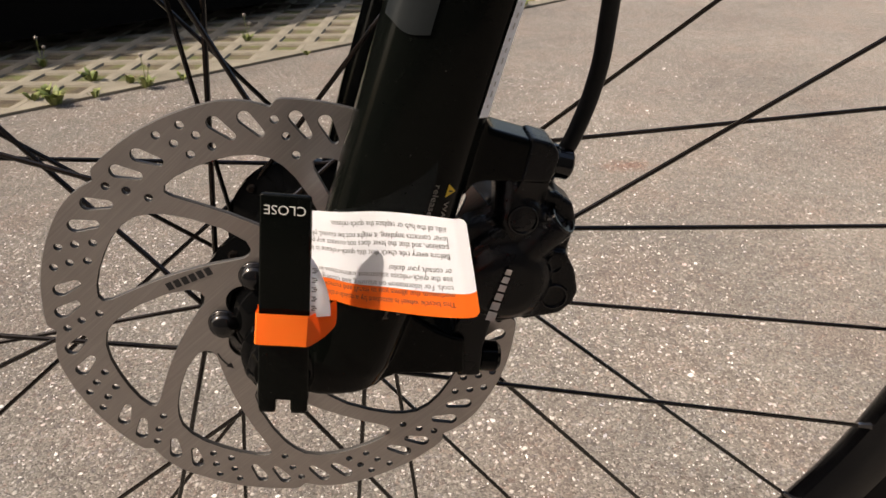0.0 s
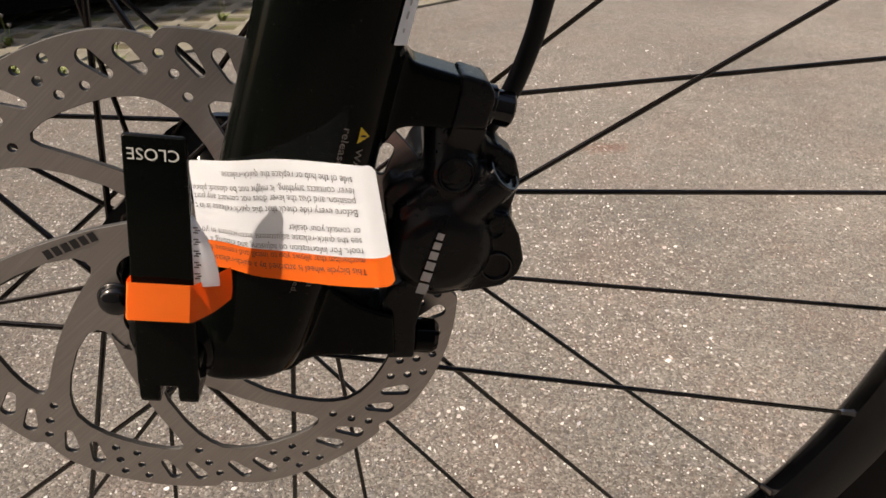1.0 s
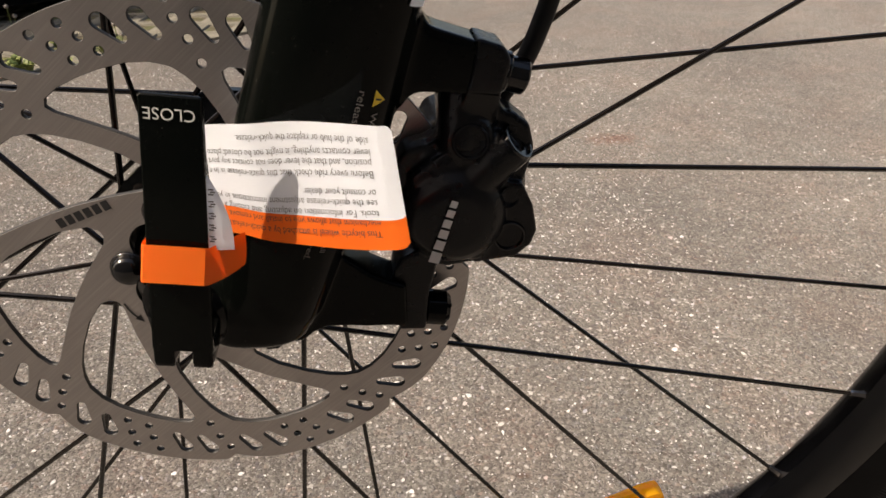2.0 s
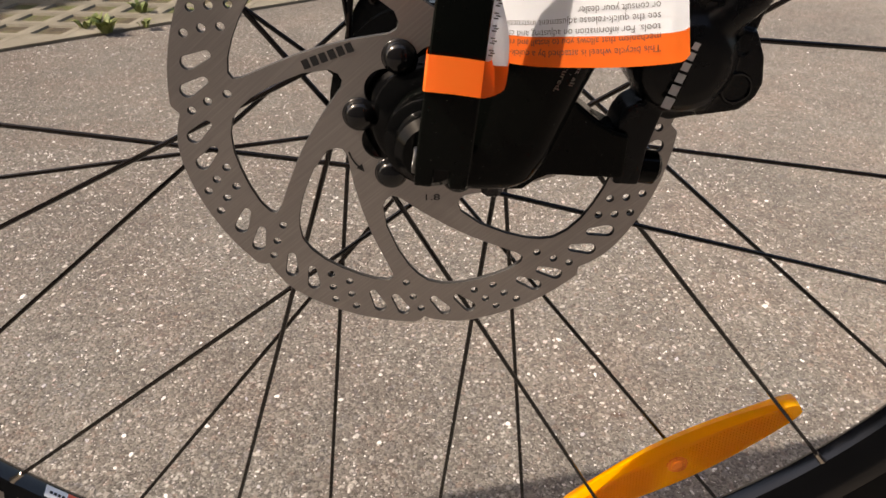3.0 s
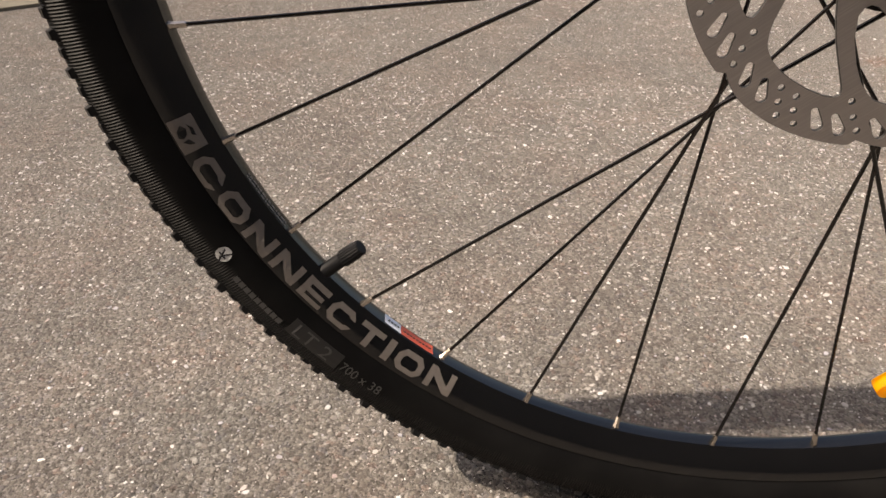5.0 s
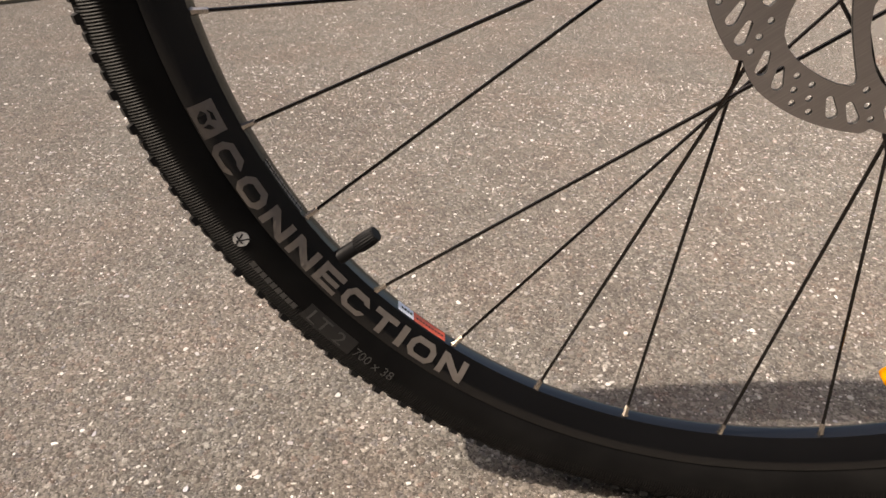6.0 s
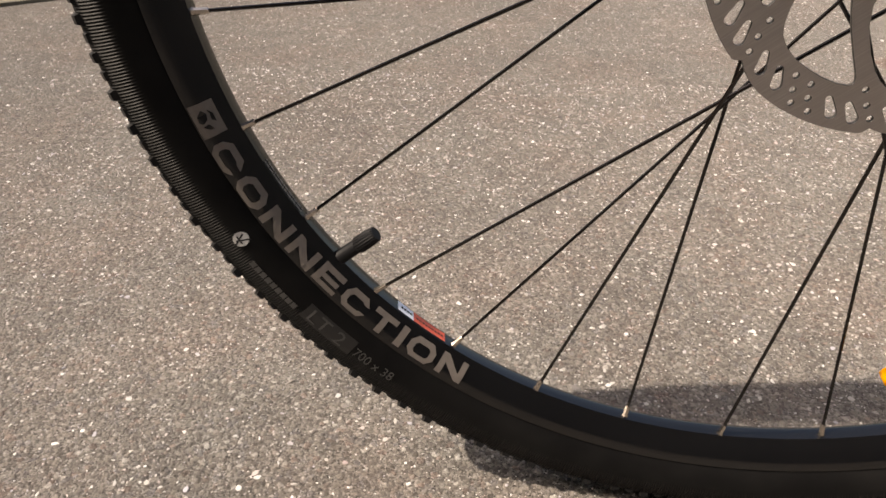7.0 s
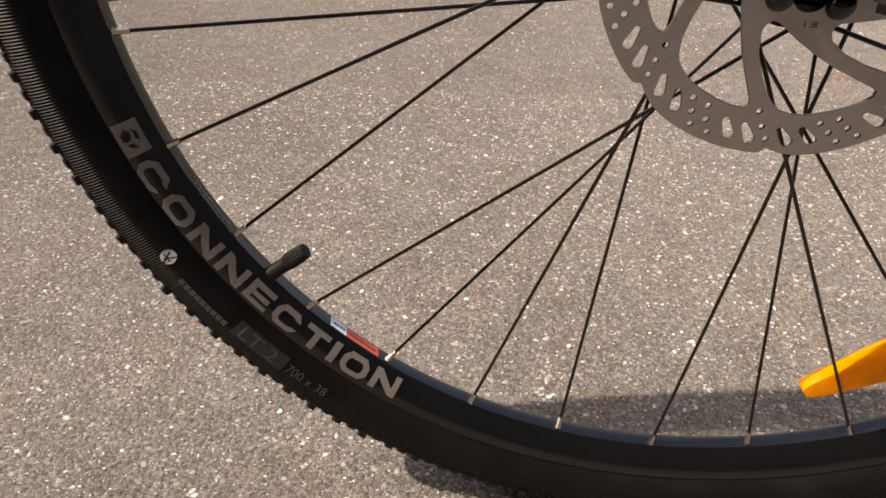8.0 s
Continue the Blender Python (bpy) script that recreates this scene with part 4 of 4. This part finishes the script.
def build_lever():
    bm = bmesh.new()
    turned(bm, (0, -0.0585, 0), (0, -1, 0), [(0, 0.0125), (0.0015, 0.0138), (0.006, 0.0138), (0.0072, 0.0125), (0.0078, 0.0112), (0.0125, 0.0108), (0.0150, 0.0085), (0.0152, 0)], 32)
    rod(bm, (0, -0.052, 0), (0, 0.058, 0), 0.0045, 16)
    turned(bm, (0, 0.0595, 0), (0, 1, 0), [(0, 0.009), (0.003, 0.0095), (0.010, 0.007), (0.011, 0.004)], 24)
    skewer = part("quick_release", bm, HUB_BLACK, bike, "black quick release skewer", at=HERE)
    d = (LV_T - LV_B)
    n = d.length
    d.normalize()
    u = Vector((0.99, -0.03, -0.13)).normalized()
    w = d.cross(u).normalized()
    if w.y > 0:
        w = -w
    u = w.cross(d).normalized()
    if u.x < 0:
        u = -u

    def at(a, b, c):
        return LV_B + u * a + d * b + w * c

    bm = bmesh.new()
    hull(bm, [at(a * f * g, b, c) for a in (-0.0073, 0.0073) for b, c0, g in ((0.0052, -0.0100, 1.0), (n * 0.3, -0.0072, 0.985), (n * 0.6, -0.0044, 0.97), (n * 0.88, -0.0019, 0.93), (n, -0.0008, 0.90)) for c, f in ((0, 1.0), (-0.0020, 1.0), (c0, 0.62))], 0.0009)
    for s in (-1, 1):
        hull(bm, [at(s * 0.0046 + a, b, c) for b, c, a0 in ((0.009, 0.0, 0.0025), (0.009, -0.011, 0.0025), (0.0012, -0.0002, 0.0025), (0.0, -0.001, 0.0021), (0.0016, -0.010, 0.0024), (0.0004, -0.009, 0.0020), (-0.0002, -0.005, 0.0021)) for a in (-a0, a0)], 0.0006)
    lever = part("lever", bm, GLOSS, skewer, "gloss black quick release lever, closed")
    bm = letters("CLOSE", 0.0026, 0.0106)
    part("lever_print", mapped(bm, lambda a, b: at(0.0052 - a, n - 0.0028 - b, 0.0003)), PRINT_WHITE, lever, "word CLOSE in white, upside down", smooth=False)
    b = rod(bmesh.new(), at(-0.0026, 0.0115, -0.0095), at(0.0026, 0.0115, -0.0095), 0.0056, 24, 0.0006)
    part("cam", b, PLASTIC, skewer, "black cam between the lever's feet")
    b2 = turned(bmesh.new(), at(-0.0062, 0.0052, -0.0064), -u, [(0, 0.0036), (0.0014, 0.0036), (0.0017, 0.0033), (0.0017, 0.0028), (0.0010, 0.0025), (0.0012, 0.0)], 28)
    part("pivot_ring", b2, DULL, skewer, "dull steel ring round the pivot")
    return at, n


lv, lv_n = build_lever()


# ---- warning tag ----
def build_tag():
    tag = thing("warning_tag", "white and orange paper warning tag looped round the lever", "tag", at=HERE)
    # loop of orange strip round the lever: side, front and the flap that runs back to the flag
    zc0, zc1 = 0.0268, 0.0352
    prof = [(-0.0072, -0.009, 0.0), (-0.0076, 0.0002, 0.0), (-0.0070, 0.0009, 0.0), (0.0, 0.0012, 0.0002), (0.0066, 0.0009, 0.0), (0.0074, 0.0002, -0.0002)]
    bm = bmesh.new()
    rows = []
    for k in range(6):
        f = k / 5
        b = zc0 + (zc1 - zc0) * f
        row = [lv(a, b + dz, c + 0.0004 + (0.0026 * (1 - f) if c > 0 else 0.0)) for a, c, dz in prof]
        for g in (0.25, 0.5, 0.75, 1.0):
            end = Vector((0.0196 - 0.0010 * (1 - f) ** 2, -0.0790 + 0.0012 * f, 0.0192 + 0.0100 * f + 0.0016 * (1 - f) ** 3))
            p = row[len(prof) - 1].lerp(end, g)
            row.append(p + Vector((0.0005, -0.0006, 0.0006 * f)) * math.sin(math.pi * g))
        rows.append([bm.verts.new(p) for p in row])
    for r0, r1 in zip(rows, rows[1:]):
        for i in range(len(r0) - 1):
            bm.faces.new((r0[i], r0[i + 1], r1[i + 1], r1[i]))
    bmesh.ops.solidify(bm, geom=bm.faces[:], thickness=0.0002)
    part("loop", bm, ORANGE, tag, "orange paper loop with a sharp crease")

    # the flag turns away from the lever towards the viewer; s runs outwards, t upwards
    def flag(s, t, lift=0.0):
        x = 0.0110 + (0.0477 - 0.0030 * t) * s
        low = 0.0265 + 0.0066 * max(0.0, (x - 0.021) / 0.0365) ** 1.7
        top = 0.0502 + 0.176 * x + 0.0010 * math.sin(math.pi * min(1.0, max(0.0, (x - 0.0116) / 0.0413)))
        if s > 0.965:  # rounded outer corners
            k = (s - 0.965) / 0.035
            low, top = low + 0.0013 * k ** 2.4, top - 0.0013 * k ** 2.4
        z = low + (top - low) * t
        y = -0.0807 - 0.64 * (x - 0.0345) + 0.14 * (z - 0.045)
        y += 0.0005 * math.sin(5.2 * s + 0.5) * (1 - 0.75 * t) - 0.0040 * max(0.0, 1 - s / 0.25) ** 2 * (1 - t) ** 2
        y += 0.0007 * max(0.0, (s - 0.93) / 0.07) - 0.0016 * math.exp(-((s - 0.27) / 0.17) ** 2)
        return Vector((x, y - lift, z + 0.4 * lift))

    def sheet(t0, t1, nt):
        bm = bmesh.new()
        ns = 60
        rows = [[bm.verts.new(flag(i / ns, t0 + (t1 - t0) * j / nt)) for i in range(ns + 1)] for j in range(nt + 1)]
        for j in range(nt):
            for i in range(ns):
                bm.faces.new((rows[j][i], rows[j][i + 1], rows[j + 1][i + 1], rows[j + 1][i]))
        bmesh.ops.solidify(bm, geom=bm.faces[:], thickness=0.00018)
        return bm

    part("flag", sheet(0.252, 1.0, 14), PAPER, tag, "white paper flag")
    part("flag_edge", sheet(0.0, 0.252, 6), ORANGE, tag, "orange lower edge of the flag")
    # narrow white neck folded up beside the lever, with a column of print
    bm = bmesh.new()
    rows = []
    for k in range(18):
        b = 0.0340 + 0.00110 * k
        wide = 0.0062 * (1 - (k / 17) ** 2) + 0.0002
        rows.append([bm.verts.new(lv(0.0062 + wide * f, b, c)) for f, c in ((0, -0.0006), (0.5, -0.0006), (1, -0.0014))])
    for r0, r1 in zip(rows, rows[1:]):
        for i in range(2):
            bm.faces.new((r0[i], r0[i + 1], r1[i + 1], r1[i]))
    bmesh.ops.solidify(bm, geom=bm.faces[:], thickness=0.00018)
    part("neck", bm, PAPER, tag, "white paper neck")
    for k in range(5):
        for da, dz in ((0.0, 0.0), (0.0, 0.0012), (0.0004, 0.0006)):
            part("print_bar", mapped(bars([0.0011], 0.00035, 0), lambda a, b: lv(0.0073 + a + da, 0.0362 + 0.0029 * k + b + dz, -0.0001)), TAG_INK, tag, smooth=False)
    # print, upside down: line height at its start, words, share of the width, rise of the line
    lines = [(0.137, "This bicycle wheel is attached by a quick-release, a"), (0.231, "mechanism that allows you to install and remove the"), (0.306, "tools. For information on adjusting and closing a w"),
             (0.392, "see the quick-release adjustment instructions in yo"), (0.475, "or consult your dealer"), (0.621, "Before every ride check that this quick-release is in t"),
             (0.711, "position, and that the lever does not contact any part"), (0.791, "lever contacts anything, it might not be closed; place"), (0.878, "side of the hub or replace the quick-release.")]
    for t, words in lines:
        share = {"or consult your dealer": 0.36, "side of the hub or replace the quick-release.": 0.69}.get(words, 0.85 if t < 0.5 else 0.87)
        bm = letters(words, 0.058, share, thin=0.010)
        drop = 0.06 if t < 0.8 else 0.0
        part("print", mapped(bm, lambda a, b, t=t, drop=drop: flag(0.88 - a, t + 0.029 - b - drop * a, 0.00022)), TAG_INK, tag, smooth=False)


build_tag()


# ---- grass pavers, weeds, parked car ----
E_AT, E_S, E_W = Vector((-0.355, 1.69, 0)), Vector((0.798, 0.602, 0)), Vector((-0.602, 0.798, 0))


def yard(s, w, z=0.0):
    """A place by its distance along the paver edge and behind it."""
    return E_AT + E_S * s + E_W * w + Vector((0, 0, z))


def concrete():
    k = Mat("paver_concrete", (0.36, 0.33, 0.29), 0.85)
    n = k.noise(9, 5)
    f = k.noise(260, 3)
    base = k.ramp(n, (0.3, (0.115, 0.105, 0.08)), (0.7, (0.215, 0.198, 0.158)))
    k.use("Base Color", k.mix(0.5, base, k.ramp(f, (0.3, (0.75, 0.75, 0.75)), (0.7, (1.15, 1.15, 1.15))), "MULTIPLY"))
    k.bump(f, 0.4, 0.002)
    return k.m


def soil():
    k = Mat("soil", (0.09, 0.07, 0.05), 0.95)
    n = k.noise(14, 5)
    k.use("Base Color", k.ramp(n, (0.35, (0.045, 0.034, 0.022)), (0.48, (0.085, 0.070, 0.040)), (0.58, (0.075, 0.085, 0.026))))
    k.bump(k.noise(160, 4), 0.7, 0.006)
    return k.m


def leaf(name, a, b):
    k = Mat(name, a, 0.6)
    info = k.t.nodes.new("ShaderNodeNewGeometry")
    k.use("Base Color", k.ramp(info.outputs["Random Per Island"], (0.0, a), (1.0, b)))
    return k.m


CONCRETE, SOIL, GREEN = concrete(), soil(), leaf("weed_leaf", (0.075, 0.115, 0.022), (0.19, 0.21, 0.06))
CELL = 0.150  # diagonal of one diamond cell


def build_yard():
    bm = bmesh.new()
    bm.faces.new([bm.verts.new(yard(s, w, 0.002)) for s, w in ((-8, 0.01), (8, 0.01), (8, 9), (-8, 9))])
    tagged(part("paver_bed", bm, SOIL, None, smooth=False), "brown soil with moss between the paver ribs", "soil", kind="structure")
    # edging strip of half diamonds towards the asphalt
    pav = tagged(new("pavement"), "pale concrete grass pavers with diamond openings", "pavement", kind="structure")
    ring = bmesh.new()
    h, o = 0.007, CELL / 2
    q = o * 0.62

    def diamond(r, z):
        return [Vector((r * c, r * d, z)) for c, d in ((1, 0), (0, 1), (-1, 0), (0, -1))]

    a, b, c, d = [[ring.verts.new(p) for p in diamond(r, z)] for r, z in ((o, -0.002), (o, h), (q + 0.006, h), (q, 0.0))]
    for l0, l1 in ((a, b), (b, c), (c, d)):
        for i in range(4):
            ring.faces.new((l0[i], l0[(i + 1) % 4], l1[(i + 1) % 4], l1[i]))
    turn = Matrix((E_S, E_W, (0, 0, 1))).transposed().to_4x4()
    first, far = None, []
    for j in range(0, 28):
        for i in range(-26, 27):
            s, w = (i + 0.5 * (j % 2)) * CELL + 0.064, 0.072 + j * CELL / 2
            if -1.6 < s < 1.4 and j < 15:
                m = Matrix.Translation(yard(s, w)) @ turn
                if first is None:
                    ob = part("paver_rib", ring, CONCRETE, pav, smooth=False)
                    ob.matrix_basis = m
                    first = ob.data
                else:
                    shared("paver_rib", first, pav, m)
            else:
                far.append((s, w))
    fm = bmesh.new()
    for s, w in far:
        a, b = [[fm.verts.new(yard(s, w, z) + turn.to_3x3() @ p) for p in diamond(r, 0)] for r, z in ((o, h), (q, h))]
        for i in range(4):
            fm.faces.new((a[i], a[(i + 1) % 4], b[(i + 1) % 4], b[i]))
    tagged(part("paver_ribs", fm, CONCRETE, pav, smooth=False), kind="stuff")
    bm = bmesh.new()
    n = 27
    for i in range(-n, n):
        s = i * CELL + 0.064
        pts = [(s, -0.022), (s + CELL, -0.022), (s + CELL, -0.003), (s, -0.003)]
        vs = [bm.verts.new(yard(x, y, z)) for z in (-0.01, 0.0072) for x, y in pts]
        for f in ((4, 5, 6, 7), (0, 1, 5, 4), (2, 3, 7, 6), (1, 2, 6, 5), (3, 0, 4, 7)):
            bm.faces.new([vs[t] for t in f])
        tri = [bm.verts.new(yard(x, y, 0.0069)) for x, y in ((s + CELL / 2 - 0.073, -0.003), (s + CELL / 2 + 0.073, -0.003), (s + CELL / 2, 0.071))]
        bm.faces.new(tri)
    tagged(part("paver_edging", bm, CONCRETE, pav, smooth=False), kind="stuff")


build_yard()


def weed(s, w, n, size, flower=False, seed=0):
    rng = random.Random(seed)
    tuft = thing("weed", "small green weed growing from a paver joint", "weed", at=yard(s, w, 0.006), group="weeds along the paver edge")
    bm = bmesh.new()
    for i in range(n):
        a, l = rng.uniform(0, 6.28), size * rng.uniform(0.5, 1.1)
        out, wd = rng.uniform(0.3, 0.9), l * rng.uniform(0.12, 0.22)
        d, p = Vector((math.cos(a), math.sin(a), 0)), Vector((-math.sin(a), math.cos(a), 0))
        b0 = d * rng.uniform(0, size * 0.35)
        mid, tip = b0 + d * l * out * 0.5 + Vector((0, 0, l * 0.6)), b0 + d * l * out + Vector((0, 0, l * rng.uniform(0.5, 0.9)))
        v = [bm.verts.new(q) for q in (b0 - p * wd * 0.3, b0 + p * wd * 0.3, mid + p * wd, tip, mid - p * wd)]
        bm.faces.new(v)
    part("leaves", bm, GREEN, tuft, smooth=False)
    if flower:
        bm = bmesh.new()
        for x, y, z in ((0, 0, 0.075), (0.012, 0.004, 0.05)):
            rod(bm, (0, 0, 0), (x, y, z), 0.0009, 5)
        part("stalk", bm, GREEN, tuft, smooth=False)
        bm = bmesh.new()
        for x, y, z in ((0, 0, 0.077), (0.012, 0.004, 0.052)):
            bmesh.ops.create_icosphere(bm, subdivisions=1, radius=0.006, matrix=Matrix.Translation((x, y, z)))
        part("seed_head", bm, PRINT_GREY, tuft, "pale seed head", smooth=False)


for i, (x, y, n, size, fl) in enumerate(((-0.700, 1.401, 46, 0.04, False), (-0.761, 1.436, 20, 0.028, False), (-0.679, 1.587, 40, 0.034, False), (-0.574, 1.554, 24, 0.028, False), (-0.526, 1.512, 26, 0.034, True), (-0.624, 1.436, 16, 0.026, False), (-0.451, 1.560, 18, 0.024, False), (-0.857, 1.746, 24, 0.03, True), (-0.350, 1.973, 22, 0.03, True), (-0.158, 1.773, 16, 0.022, False), (-0.009, 1.840, 14, 0.02, False), (0.579, 2.385, 26, 0.03, False), (-0.747, 1.470, 30, 0.03, False))):
    r = Vector((x, y, 0)) - E_AT
    weed(r.dot(E_S), r.dot(E_W), n, size, fl, i)


def build_car():
    car = thing("car", "dark parked car standing on the grass pavers", "car", at=yard(0, 0))
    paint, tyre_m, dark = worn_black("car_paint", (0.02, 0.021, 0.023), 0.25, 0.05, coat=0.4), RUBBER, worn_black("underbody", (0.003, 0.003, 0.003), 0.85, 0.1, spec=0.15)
    turn = Matrix((E_S, E_W, (0, 0, 1))).transposed().to_4x4()
    w0, w1 = 0.68, 2.32

    def side(points, a, b, material, name, label=""):
        bm = bmesh.new()
        loft(bm, [[(x, a, z) for x, z in points], [(x, (a + b) / 2, z + 0.0) for x, z in points], [(x, b, z) for x, z in points]])
        bmesh.ops.transform(bm, matrix=turn, verts=bm.verts)
        return part(name, bm, material, car, label)

    side([(1.28, 0.17), (1.34, 0.42), (1.3, 0.66), (1.05, 0.76), (0.35, 0.86), (-0.35, 0.93), (-2.7, 0.95), (-3.0, 0.9), (-3.06, 0.6), (-2.98, 0.17)], w0, w1, paint, "body", "dark painted body shell")
    side([(0.35, 0.86), (-0.35, 1.36), (-0.8, 1.45), (-1.9, 1.44), (-2.75, 0.95)], w0 + 0.16, w1 - 0.16, worn_black("tinted_glass", (0.01, 0.012, 0.012), 0.06, 0.02), "cabin", "dark tinted cabin")
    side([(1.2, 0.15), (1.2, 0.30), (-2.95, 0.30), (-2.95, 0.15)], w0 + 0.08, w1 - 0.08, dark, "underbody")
    # slab added along the near side so the car's shade stays black
    side([(0.68, 0.05), (0.72, 0.34), (-1.72, 0.34), (-1.68, 0.05)], w0 - 0.15, w0 + 0.06, dark, "shade_slab", "black slab added to keep the ground under the car dark")
    for s in (0.46, -2.15):
        for w in (w0 - 0.01, w1 - 0.2):
            bm = turned(bmesh.new(), turn @ Vector((s, w, 0.318)), turn.to_3x3() @ Vector((0, 1, 0)), [(0, 0.2), (0.006, 0.27), (0.02, 0.305), (0.05, 0.316), (0.16, 0.316), (0.19, 0.305), (0.2, 0.2)], 48)
            wheel = part("wheel", bm, tyre_m, car, "black tyre")
            bm = turned(bmesh.new(), turn @ Vector((s, w + 0.004, 0.318)), turn.to_3x3() @ Vector((0, 1, 0)), [(0, 0.205), (0.01, 0.19), (0.03, 0.06), (0.02, 0.05), (0.02, 0)], 32)
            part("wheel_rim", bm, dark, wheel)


build_car()


def build_sky_blocker():
    """Added, unseen plain wall closing the yard behind the viewer; it dims black-part reflections."""
    k = Mat("blocker_render", (0.2, 0.18, 0.16), 0.9)
    k.use("Base Color", k.ramp(k.noise(0.8, 5), (0.3, (0.16, 0.145, 0.13)), (0.7, (0.24, 0.215, 0.19))))
    k.bump(k.noise(120, 4), 0.4, 0.004)
    bm = bmesh.new()
    block(bm, (0, -2.45, 2.1), (26, 0.3, 4.2), 0.01)
    tagged(part("sky_blocker", bm, k.m, None), "plain brown-grey wall added unseen to block sky light", "wall", kind="structure")


build_sky_blocker()
